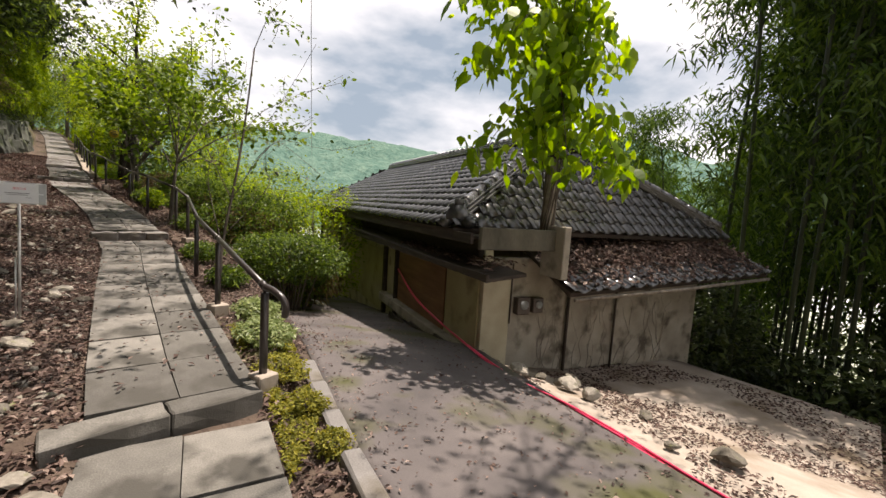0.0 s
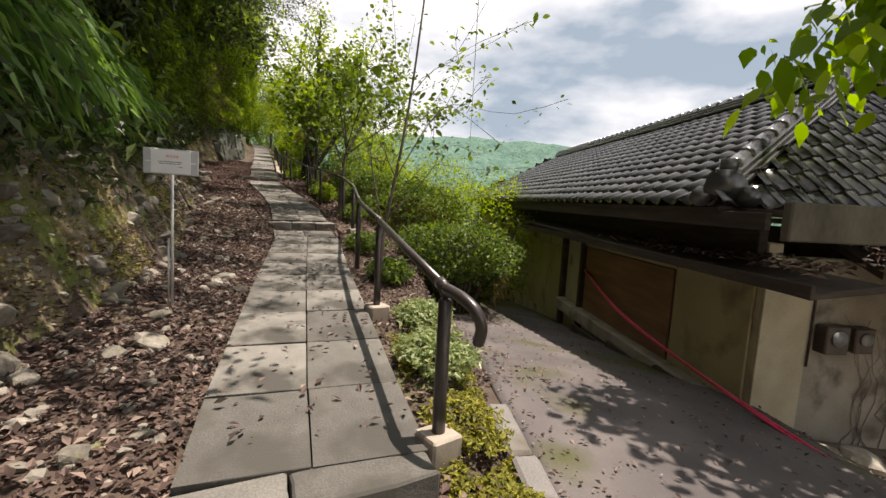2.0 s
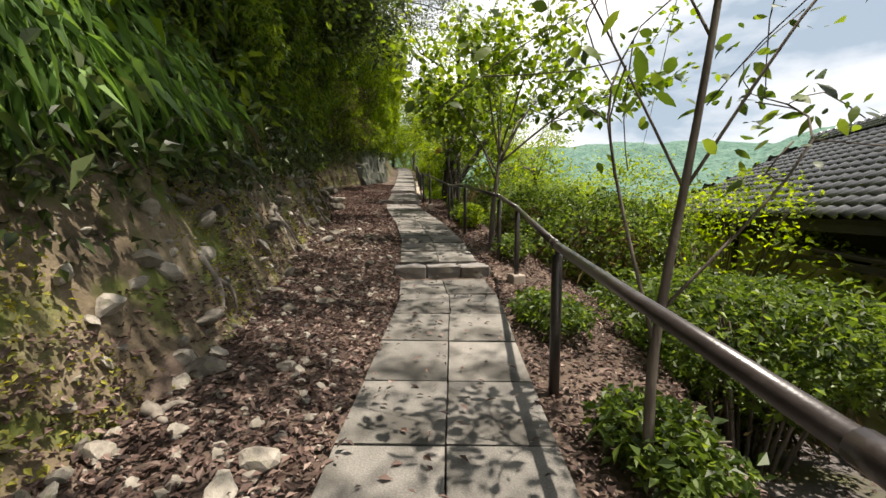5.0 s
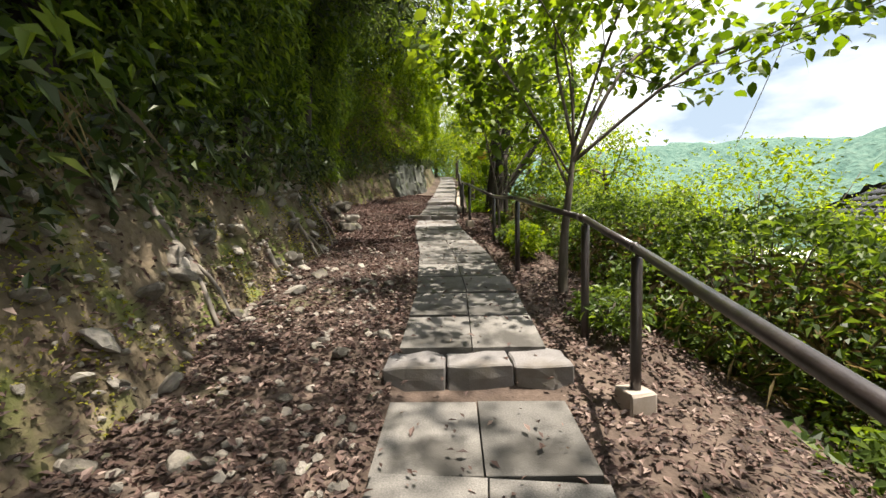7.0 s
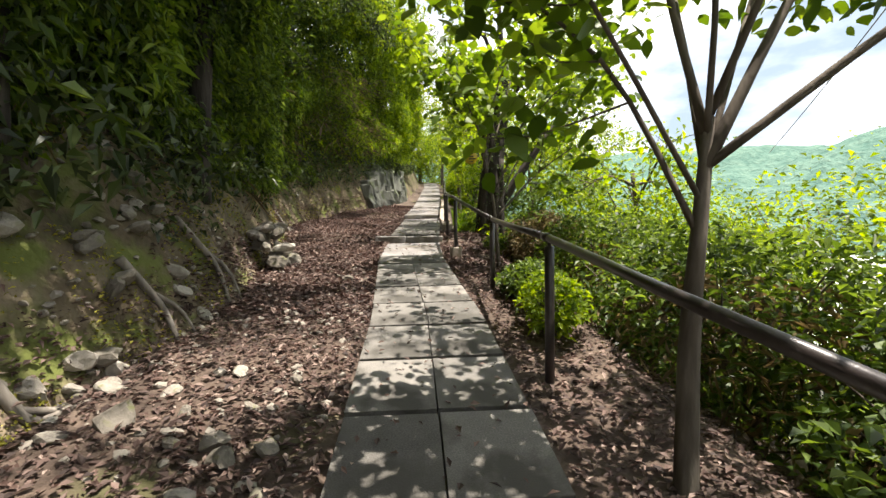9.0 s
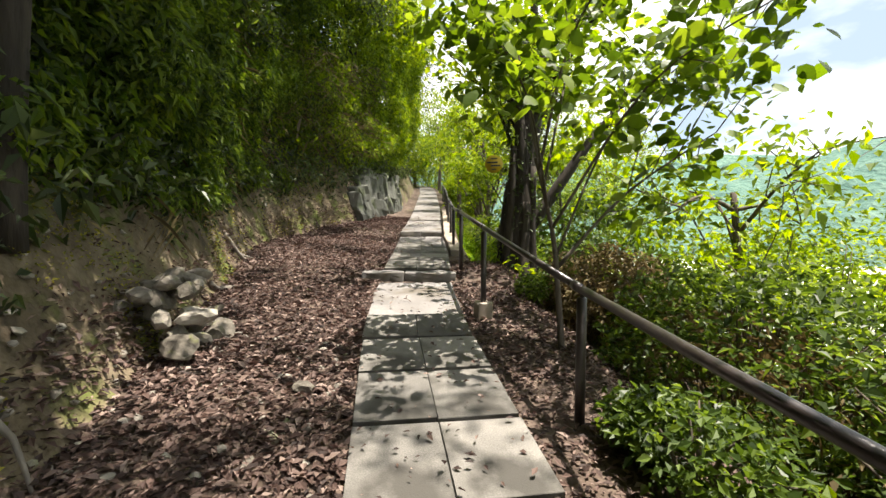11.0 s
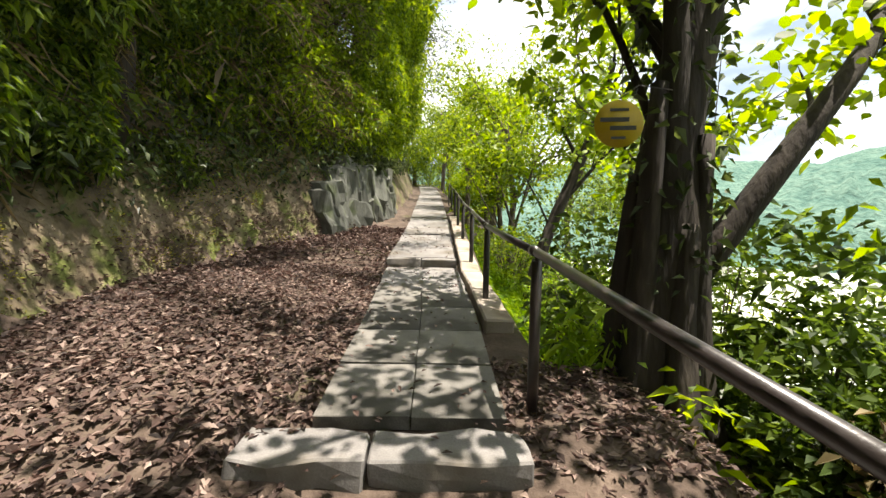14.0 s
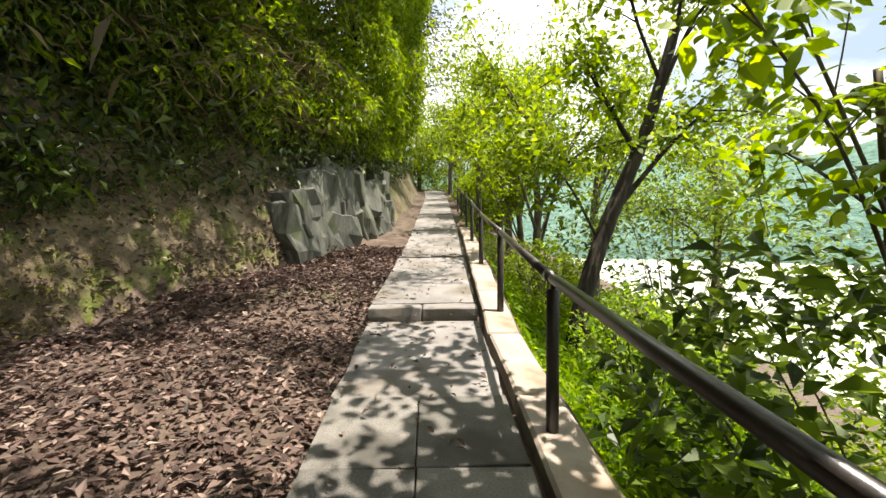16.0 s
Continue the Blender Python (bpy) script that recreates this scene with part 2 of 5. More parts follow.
def box(size, at=(0, 0, 0), bevel=0.01, turn=0.0, jitter=0.0):
    bm = bmesh.new()
    bmesh.ops.create_cube(bm, size=1, matrix=Matrix.LocRotScale(at, Euler((0, 0, turn)), size))
    if bevel:
        bmesh.ops.bevel(bm, geom=list(bm.edges), offset=bevel, segments=1, affect="EDGES")
    if jitter:
        for v in bm.verts:
            v.co += Vector([random.uniform(-jitter, jitter) for _ in range(3)])
    return bm


def tube(points, radii, sides=8, wobble=0.0):
    """Vertices and faces of a tapered tube along points."""
    p = np.array(points, float)
    r = np.broadcast_to(np.array(radii, float), (len(p),))
    d = np.gradient(p, axis=0)
    d /= np.linalg.norm(d, axis=1)[:, None] + 1e-9
    ref = np.where(np.abs(d[:, 2:3]) > 0.9, [[1.0, 0, 0]], [[0, 0, 1.0]])
    a = np.cross(d, ref)
    a /= np.linalg.norm(a, axis=1)[:, None]
    if len(p) > 2:
        for i in range(1, len(p)):
            q = a[i - 1] - d[i] * (a[i - 1] @ d[i])
            a[i] = q / (np.linalg.norm(q) + 1e-9)
    b = np.cross(d, a)
    ang = np.linspace(0, 2 * np.pi, sides, endpoint=False)
    rr = r[:, None] * (1 + wobble * np.sin(ang * 3 + np.arange(len(p))[:, None] * 0.7) + wobble * 0.6 * np.sin(ang * 5 + np.arange(len(p))[:, None] * 0.33))
    v = p[:, None] + a[:, None] * (np.cos(ang) * rr)[..., None] + b[:, None] * (np.sin(ang) * rr)[..., None]
    n = len(p)
    faces = [[i * sides + j, i * sides + (j + 1) % sides, (i + 1) * sides + (j + 1) % sides, (i + 1) * sides + j] for i in range(n - 1) for j in range(sides)]
    faces += [list(range(sides))[::-1], [(n - 1) * sides + j for j in range(sides)]]
    return v.reshape(-1, 3), faces


def tube_mesh(name, points, radii, sides=8, wobble=0.0):
    v, f = tube(points, radii, sides, wobble)
    return mesh_of(name, v, f, True)


def joined(name, pieces, smooth=True):
    vs, fs, k = [], [], 0
    for v, f in pieces:
        vs.append(v)
        fs += [[i + k for i in q] for q in f]
        k += len(v)
    return mesh_of(name, np.concatenate(vs), fs, smooth)


def smooth_line(points, n):
    """Points along a smooth curve through those given."""
    p = np.array(points, float)
    t = np.linspace(0, len(p) - 1, n)
    out = []
    for s in t:
        i = min(int(s), len(p) - 2)
        f = s - i
        p0, p1, p2, p3 = p[max(i - 1, 0)], p[i], p[i + 1], p[min(i + 2, len(p) - 1)]
        out.append(0.5 * (2 * p1 + (p2 - p0) * f + (2 * p0 - 5 * p1 + 4 * p2 - p3) * f * f + (3 * p1 - p0 - 3 * p2 + p3) * f ** 3))
    return np.array(out)


def leaf_mesh(name, at, size, width=0.5, droop=0.25, up=0.6, along=None, seed=1, fold=0.18, vary=0.5, oval=False):
    """Many small folded leaves, one at each place; along: the way they point (rows), else at random."""
    g = np.random.default_rng(seed)
    at = np.asarray(at, float)
    n = len(at)
    nor = g.normal(size=(n, 3))
    nor[:, 2] = np.abs(nor[:, 2]) + up
    nor /= np.linalg.norm(nor, axis=1)[:, None]
    d = g.normal(size=(n, 3)) if along is None else np.broadcast_to(along, (n, 3)) + g.normal(size=(n, 3)) * 0.35
    d = d - nor * (d * nor).sum(1)[:, None]
    d /= np.linalg.norm(d, axis=1)[:, None] + 1e-9
    d[:, 2] -= droop
    s = np.cross(d, nor)
    s /= np.linalg.norm(s, axis=1)[:, None] + 1e-9
    k = size * (1 + vary * g.uniform(-1, 1.3, n))[:, None]
    if oval:
        rows = [at]
        for t, w in ((0.22, 0.40), (0.52, 0.5), (0.8, 0.28)):
            rows.append(at + d * k * t + s * k * width * w + nor * k * fold * w)
        rows.append(at + d * k - np.array([0, 0, 1]) * k * droop * 0.3)
        for t, w in ((0.8, 0.28), (0.52, 0.5), (0.22, 0.40)):
            rows.append(at + d * k * t - s * k * width * w + nor * k * fold * w)
        v = np.stack(rows, 1).reshape(-1, 3)
        i = np.arange(n)[:, None] * 8
        f = np.concatenate([i + q for q in ([0, 1, 7], [1, 2, 6], [1, 6, 7], [2, 3, 5], [2, 5, 6], [3, 4, 5])], 1).reshape(-1, 3)
        return mesh_of(name, v, f)
    mid = at + d * k * 0.45
    v = np.stack([at, mid + s * k * width * 0.5 + nor * k * fold, at + d * k - np.array([0, 0, 1]) * k * droop * 0.3, mid - s * k * width * 0.5 + nor * k * fold], 1).reshape(-1, 3)
    i = np.arange(n)[:, None] * 4
    f = np.concatenate([i + [0, 1, 2], i + [0, 2, 3]], 1).reshape(-1, 3)
    return mesh_of(name, v, f)


def clump(centre, radius, n, g, shell=0.5):
    """Places in a soft ball."""
    d = g.normal(size=(n, 3))
    d /= np.linalg.norm(d, axis=1)[:, None]
    return np.array(centre) + d * (g.uniform(0, 1, n) ** shell)[:, None] * np.array(radius)


def lump(seed, flat=0.6, rough=0.28, levels=2):
    """An angular stone of about unit size."""
    bm = bmesh.new()
    bmesh.ops.create_icosphere(bm, subdivisions=levels, radius=0.5)
    off = Vector((seed * 3.7, seed * 1.3, seed * 7.1))
    g = random.Random(seed)
    cuts = [(Vector((g.uniform(-1, 1), g.uniform(-1, 1), g.uniform(-1, 1))).normalized(), g.uniform(0.26, 0.42)) for _ in range(7)]
    for v in bm.verts:
        for nrm, dist in cuts:
            over = v.co.dot(nrm) - dist
            if over > 0:
                v.co -= nrm * over
        v.co *= 1 + rough * noise.noise(v.co * 2.3 + off)
        v.co.z *= flat
    return bm

# ---- lie of the land ----
PATH_Y = [-6, -2, 0, 2, 3.4, 4.4, 7.2, 10.15, 13.5, 16, 19.2, 20.9, 24, 27, 32, 46, 70]
PATH_X = [-1.2, 0.0, 0.55, 1.12, 1.47, 1.56, 1.88, 2.26, 2.33, 2.22, 1.92, 1.86, 1.95, 1.95, 2.15, 2.4, 2.0]
GRADE_Y = [-6, 0, 3.3, 3.31, 6.1, 8.5, 11.44, 11.45, 15, 17.3, 19.7, 21.6, 21.61, 24.5, 26.9, 26.91, 30, 34, 50, 70]
GRADE_Z = [-1.5, -1.42, -1.38, -1.24, -1.05, -0.93, -0.70, -0.57, -0.16, 0.08, 0.34, 0.52, 0.65, 0.96, 1.16, 1.28, 1.66, 2.2, 4.5, 7.0]
BANK_Y = [-8, 0, 3, 6.5, 8.8, 11, 14, 16.5, 20.5, 24, 26, 28, 29.2, 31, 34, 44, 70]
BANK_X = [-2.6, -1.4, -0.6, 0.05, 0.2, 0.1, -0.1, -0.05, -0.95, -1.8, -1.7, -0.8, -0.1, 0.5, 0.95, 1.3, 0.8]
HALF = 0.6
HOUSE = Vector((5.55, 3.88, 0))
HOUSE_YAW = radians(19.5)
U2, V2 = (math.sin(HOUSE_YAW), math.cos(HOUSE_YAW)), (math.cos(HOUSE_YAW), -math.sin(HOUSE_YAW))


def path_x(y): return np.interp(y, PATH_Y, PATH_X)
def path_z(y): return np.interp(y, GRADE_Y, GRADE_Z)
def bank_x(y): return np.interp(y, BANK_Y, BANK_X)
def step(a, b, x):
    t = np.clip((x - a) / (b - a), 0, 1)
    return t * t * (3 - 2 * t)


def road_z(x, y):
    u = (x - HOUSE.x) * U2[0] + (y - HOUSE.y) * U2[1]
    return -1.36 - 0.11 * np.maximum(0, x - 2.2) - 0.095 * np.maximum(0, u)


def road_left(y): return np.interp(y, [-4, 2, 3, 4.5, 6, 9, 14], [0.9, 2.12, 2.45, 2.95, 3.5, 4.5, 6.2])


def land(x, y):
    """Height of the ground at (x, y)."""
    x, y = np.asarray(x, float), np.asarray(y, float)
    smooth = (path_z(y - 0.25) + path_z(y) + path_z(y + 0.25)) / 3
    pz, px = smooth - 0.05, path_x(y)
    # hill side
    d = bank_x(y) - x
    rise = np.where(d < 0, 0, np.where(d < 0.6, 2.2 * d, 1.32 + np.where(d < 2.6, 1.9 * (d - 0.6), 3.8 + 0.9 * (d - 2.6))))
    rise = np.minimum(rise, 30 + 0.05 * d)
    verge = 0.10 * step(0, 1.5, (px - HALF) - x)
    left = pz + verge + rise
    # valley side
    dr = x - (px + HALF)
    fall = pz - 0.03 - 0.62 * np.maximum(0, dr - 1.0)
    cliff = pz - 0.03 - np.where(dr > 0.42, 1.25 * step(0.42, 0.75, dr) + 0.5 * np.maximum(0, dr - 0.7), 0)
    fall = fall + (cliff - fall) * step(22.8, 23.6, y)
    rl = road_left(y)
    rz = road_z(x, y)
    u = (x - HOUSE.x) * U2[0] + (y - HOUSE.y) * U2[1]
    v = (x - HOUSE.x) * V2[0] + (y - HOUSE.y) * V2[1]
    rz = rz - 0.55 * step(-0.1, 0.5, v) * step(0.6, -0.2, u) - 0.45 * np.maximum(0, v - 4.6)
    inward = step(-0.55, 0.0, x - rl)
    town = pz - 0.03 + (rz - pz + 0.03) * inward
    mixed = town + (fall - town) * step(8.5, 13.0, y - 0.35 * np.maximum(0, x - 4))
    right = np.where(dr > 0, mixed, pz)
    z = np.where(x < px - HALF, left, right)
    return np.maximum(z, -38.0)


def lands(p): return np.column_stack([p[:, 0], p[:, 1], land(p[:, 0], p[:, 1])])

# ---- ground ----
def axis(near, far_lo, far_hi, fine):
    a = np.arange(near[0], near[1], fine)
    lo = near[0] - np.cumsum(np.geomspace(fine, 260, 38))
    hi = near[1] + np.cumsum(np.geomspace(fine, 260, 38))
    return np.concatenate([lo[::-1], a, hi])


gx, gy = axis((-4.5, 12), 0, 0, 0.11), axis((-4, 36), 0, 0, 0.14)
X, Y = np.meshgrid(gx, gy)
Z = land(X, Y)
bumps = np.array([noise.fractal(Vector((a * 0.9, b * 0.9, 0.0)), 0.9, 2.1, 4) for a, b in zip(X.ravel(), Y.ravel())]).reshape(X.shape)
rough = np.where(X < bank_x(Y), 0.16 + 0.05 * np.minimum(3, np.maximum(0, bank_x(Y) - X)), np.where(np.abs(X - path_x(Y)) < 0.66, 0.0, 0.028))
rough = np.where((X > road_left(Y)) & (Y < 9), 0.004, rough)
Z = Z + bumps * rough * np.clip(400 / (1 + np.abs(X) + np.abs(Y)), 0, 1) - np.where(np.abs(X - path_x(Y)) < 0.62, 0.05, 0)
nx, ny = len(gx), len(gy)
idx = np.arange(nx * ny).reshape(ny, nx)
quads = np.stack([idx[:-1, :-1], idx[:-1, 1:], idx[1:, 1:], idx[1:, :-1]], -1).reshape(-1, 4)
gm = mesh_of("ground", np.column_stack([X.ravel(), Y.ravel(), Z.ravel()]), quads, True)
for m in (M_SOIL, M_BANK, M_FIELD):
    gm.materials.append(m)
cx, cy = X[:-1, :-1].ravel(), Y[:-1, :-1].ravel()
kind = np.where(cx < bank_x(cy) - 0.05, 1, np.where(np.hypot(cx, cy) > 70, 2, 0))
gm.polygons.foreach_set("material_index", kind.astype(int).tolist())
ground = new("ground", gm)
tagged(ground, "sloping brown earth of the wooded hillside with leaf litter", "ground", kind="structure")

# far wooded mountains, tinted blue-green for haze
def mountain(name, dist, bearing0, bearing1, height, seed, base=-38):
    bs = np.linspace(radians(bearing0), radians(bearing1), 150)
    rs = np.linspace(0, 1, 26)
    v = []
    for r in rs:
        for b in bs:
            prof = noise.fractal(Vector((b * 2.2 + seed, seed * 2.1, 0)), 1.1, 2.0, 6) * 0.3 + 0.75
            fine = noise.fractal(Vector((b * 40, r * 6, seed)), 0.8, 2.0, 5)
            h = base + height * prof * math.sin(r * math.pi / 2) ** 0.8 + fine * height * 0.06 * math.sin(r * math.pi)
            R = dist * (1 + 0.5 * r)
            v.append((math.sin(b) * R, math.cos(b) * R, h))
    n = len(bs)
    f = [[i * n + j, i * n + j + 1, (i + 1) * n + j + 1, (i + 1) * n + j] for i in range(len(rs) - 1) for j in range(n - 1)]
    ob = part(name, mesh_of(name, v, f, True), M_HAZY_HILL)
    return tagged(ob, "haze-tinted green wooded mountain ridge across the valley", "mountain", kind="structure")


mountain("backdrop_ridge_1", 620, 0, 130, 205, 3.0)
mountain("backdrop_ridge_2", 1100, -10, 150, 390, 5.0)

# ---- road, terrace ----
def sheet(name, left, right, ys, zf, mat, label, cat, lift, thick=0.08, n=26):
    vs, fs = [], []
    for i, y in enumerate(ys):
        for j in range(n + 1):
            x = left(y) + (right(y) - left(y)) * j / n
            vs.append((x, y, float(zf(x, y)) + lift + 0.012 * noise.noise(Vector((x * 1.1, y * 1.1, 4)))))
    for i in range(len(ys) - 1):
        for j in range(n):
            a = i * (n + 1) + j
            fs.append([a, a + 1, a + n + 2, a + n + 1])
    ob = part(name, mesh_of(name, vs, fs, True), mat)
    s = ob.modifiers.new("thickness", "SOLIDIFY")
    s.thickness, s.offset = thick, -1
    return tagged(ob, label, cat, kind="structure")


def road_right(y): return float(np.interp(y, [-4, 0.3, 3.0, 3.9, 14], [3.6, 4.25, 5.2, 5.6, 9.15]))


sheet("road", lambda y: float(road_left(y)) + 0.12, road_right, np.arange(-3.5, 13.5, 0.25), road_z, M_ASPHALT, "narrow worn asphalt lane with moss beside the house", "road", 0.035)


def terrace_z(x, y): return np.interp(x, [4.2, 5.3, 7.0, 10], [-1.60, -1.74, -2.2, -2.3])


sheet("pavement_terrace", lambda y: road_right(y) + 0.1, lambda y: float(np.interp(y, [-0.6, 2.4, 3.6], [9.3, 9.9, 6.4])), np.arange(-0.55, 3.5, 0.25), terrace_z, M_CONC,
      "pale concrete terrace strewn with dry leaves", "terrace", 0.0, 0.25)

edging = new("lane_edging")
for k, y in enumerate(np.arange(-1.2, 3.9, 0.62)):
    x, x2 = float(road_left(y)) + 0.03, float(road_left(y + 0.3)) + 0.03
    o = part("kerb_block", box((0.15, 0.6, 0.22), (0, 0, -0.11), 0.02, 0, 0.006), M_PATHCONC, edging)
    o.matrix_basis = Matrix.Translation((x, y, float(road_z(x, y)) + 0.085)) @ Euler((0, 0, -math.atan2(x2 - x, 0.3))).to_matrix().to_4x4()
tagged(edging, "worn concrete edging along the asphalt lane", "kerb")

# ---- path ----
path = new("path")
tagged(path, "sloping garden path of two rows of grey concrete slabs", "path", kind="structure")


def slab_mesh(w, l, seed):
    bm = box((w, l, 0.09), (0, 0, -0.045), 0.004)
    g = random.Random(seed)
    for v in bm.verts:
        v.co.x += g.uniform(-0.004, 0.004)
        v.co.y += g.uniform(-0.004, 0.004)
    me = bpy.data.meshes.new("slab")
    bm.to_mesh(me)
    bm.free()
    me.materials.append(M_SLAB)
    return me


SLABS = [slab_mesh(0.590, 0.752, k) for k in range(4)]


def lay(parent, y, side, me, length=0.76):
    z0, z1 = float(path_z(y - length * 0.45)), float(path_z(y + length * 0.45))
    x0, x1 = float(path_x(y - 0.3)), float(path_x(y + 0.3))
    turn = math.atan2(x1 - x0, 0.6)
    ob = new("slab", me)
    ob.parent = parent
    c = Vector((float(path_x(y)), y, (z0 + z1) / 2))
    ob.matrix_basis = Matrix.Translation(c) @ Euler((math.atan2(z1 - z0, length * 0.9) + random.uniform(-0.006, 0.006), random.uniform(-0.006, 0.006), -turn)).to_matrix().to_4x4() @ Matrix.Translation((side * 0.2985, 0, random.uniform(-0.006, 0.004)))
    return ob


random.seed(11)
stretches = [(-3.58, 3.26), (3.57, 11.17), (11.74, 19.70), (22.0, 25.04)]
for lo, hi in stretches:
    pitch = (hi - lo) / round((hi - lo) / 0.76)
    y = lo + pitch / 2
    while y + pitch / 2 <= hi + 0.05:
        for side in (-1, 1):
            lay(path, y, side, random.choice(SLABS))
        y += pitch


def strip(name, lo, hi, mat, label, half=0.6):
    ys = np.arange(lo, hi + 0.01, 0.2)
    vs, fs = [], []
    n = 8
    for y in ys:
        for j in range(n + 1):
            edge = 0.04 * noise.noise(Vector((y * 1.7, j * 5.0, 2))) if j in (0, n) else 0
            vs.append((float(path_x(y)) + half * (2 * j / n - 1) + edge, y, float(path_z(y)) - 0.014 + 0.006 * noise.noise(Vector((j * 0.5, y * 1.5, 9)))))
    for i in range(len(ys) - 1):
        for j in range(n):
            a = i * (n + 1) + j
            fs.append([a, a + 1, a + n + 2, a + n + 1])
    ob = part(name, mesh_of(name, vs, fs), mat)
    s = ob.modifiers.new("thickness", "SOLIDIFY")
    s.thickness, s.offset = 0.10, -1
    return tagged(ob, label, "path", kind="structure")


strip("pavement_1", 19.68, 21.62, M_PATHCONC, "pale worn concrete stretch of the path below a step")
strip("pavement_2", 25.0, 26.9, M_PATHCONC, "pale concrete stretch of the path with leaf scraps")
strip("pavement_3", 27.1, 30.0, M_PATHCONC, "pale concrete path beyond the low step")
strip("pavement_4", 30.2, 60.0, M_PATHCONC, "distant pale concrete path climbing the hill")


def stone_step(y, h, n, half=0.66, depth=0.34, left=0.0, skew=0.0, mat=M_PATHCONC):
    """A low step of rough stone blocks across the path."""
    th = new("stone_step")
    x0 = float(path_x(y)) - half - left
    cuts = np.cumsum([0] + [random.uniform(0.8, 1.2) for _ in range(n)])
    cuts = cuts / cuts[-1] * (2 * half + left)
    zt = float(path_z(y + 0.05)) - 0.004
    for k in range(n):
        w = cuts[k + 1] - cuts[k] - 0.015
        bm = box((w, depth, h + 0.14), (0, 0, -(h + 0.14) / 2), 0.012)
        bmesh.ops.subdivide_edges(bm, edges=list(bm.edges), cuts=2, use_grid_fill=True)
        for vv in bm.verts:
            vv.co += Vector((0.5, 1, 0.6)) * 0.04 * noise.noise(vv.co * 6 + Vector((k * 3.0, y, 0)))
        o = part("block", bm, mat, th)
        o.location = (x0 + (cuts[k] + cuts[k + 1]) / 2, y + 0.1 + skew * (k - n / 2), zt + random.uniform(-0.012, 0.006))
    return tagged(th, "low worn stone step across the path", "step", group="path steps")


stone_step(3.36, 0.14, 2, 0.60, 0.28, left=0.22, mat=M_SLAB)
stone_step(11.5, 0.14, 3, 0.74, 0.36, left=-0.06)
stone_step(21.65, 0.12, 2, 0.68, 0.34, left=0.25)
stone_step(26.9, 0.12, 2, 0.62, 0.3)
for yy in (30.05, 33.6, 37.5):
    stone_step(yy, 0.10, 2, 0.62, 0.3)

# ---- handrail ----
POSTS = [(2.16, 3.60), (2.40, 5.72), (2.73, 8.0), (3.36, 11.18), (3.32, 12.1), (3.15, 14.6), (3.13, 17.38), (2.76, 19.75), (2.69, 22.18), (2.72, 24.5), (2.80, 26.75), (2.86, 29.0), (2.95, 31.4), (3.05, 33.9), (3.1, 36.4), (3.15, 39)]
BASE = [-1.20, -1.02, -0.80, -0.68, -0.50, -0.08, 0.13, 0.46, 0.82, 1.12, 1.28, 1.56, 1.92, 2.25, 2.6, 3.0]
RAIL_Z = [-0.38, -0.15, 0.01, 0.29, 0.49, 0.80, 0.98, 1.42, 1.70, 1.87, 2.12, 2.39, 2.72, 3.06, 3.41, 3.81]
handrail = new("handrail")
tops = []
for (x, y), z, rz in zip(POSTS, BASE, RAIL_Z):
    h = rz - z
    post = part("post", tube_mesh("post", [(0, 0, -0.25), (0, 0, 0.2), (0, 0, h - 0.065), (0, 0, h - 0.055)], [0.037, 0.037, 0.037, 0.03], 12), M_RAIL, handrail)
    post.location = (x, y, z)
    part("pin", tube_mesh("pin", [(0, 0, h - 0.06), (0, 0, h - 0.01)], 0.016, 8), M_RAIL, post)
    tops.append((x, y, rz))
    if y in (3.60, 5.72, 11.18, 19.75):
        bm = box((0.2, 0.2, 0.34), (0, 0, -0.12), 0.014, 0.2, 0.006)
        f = part("footing", bm, M_CONC, handrail, "square pale concrete footing")
        f.location = (x, y, z - 0.035)
line = [(2.255, 3.39, -0.62), (2.25, 3.36, -0.53), (2.225, 3.38, -0.45), (2.19, 3.47, -0.40)] + tops
part("rail", tube_mesh("rail", smooth_line(line[:5], 22), 0.031, 12), M_RAIL, handrail)
for a, b in zip(tops[:-1], tops[1:]):
    part("rail", tube_mesh("rail", [a, tuple((np.array(a) + b) / 2 - [0, 0, 0.006]), b], 0.030, 12), M_RAIL, handrail)
    d = Vector(b) - Vector(a)
    part("coupling", tube_mesh("coupling", [tuple(Vector(a) + d * 0.012), tuple(Vector(a) + d * 0.05)], 0.035, 12), M_RAIL, handrail)
tagged(handrail, "dark brown painted steel pipe handrail on round posts", "handrail")

# concrete kerb and retaining wall on the valley side
kerb = new("kerb_wall")
for k, y in enumerate(np.arange(24.3, 34.0, 1.25)):
    for w, h, dz, dx, nm in ((0.30, 0.22, 0.05, 0.80, "kerb"), (0.16, 1.7, -0.19, 0.98, "retaining_wall")):
        x0, x1 = float(path_x(y - 0.6)), float(path_x(y + 0.6))
        z0, z1 = float(path_z(y - 0.6)), float(path_z(y + 0.6))
        bm = box((w, 1.24, h), (0, 0, -h / 2), 0.02)
        bmesh.ops.subdivide_edges(bm, edges=[e for e in bm.edges if e.calc_length() > 0.8], cuts=5)
        for vv in bm.verts:
            vv.co.x += 0.02 * noise.noise(Vector((vv.co.x * 3, (vv.co.y + y) * 2, 3)))
            vv.co.z += 0.015 * noise.noise(Vector((vv.co.x * 3, (vv.co.y + y) * 2, 8)))
        o = part(nm, bm, M_CONC, kerb)
        o.matrix_basis = Matrix.Translation((float(path_x(y)) + dx, y, (z0 + z1) / 2 + dz)) @ Euler((math.atan2(z1 - z0, 1.2), 0, -math.atan2(x1 - x0, 1.2))).to_matrix().to_4x4()
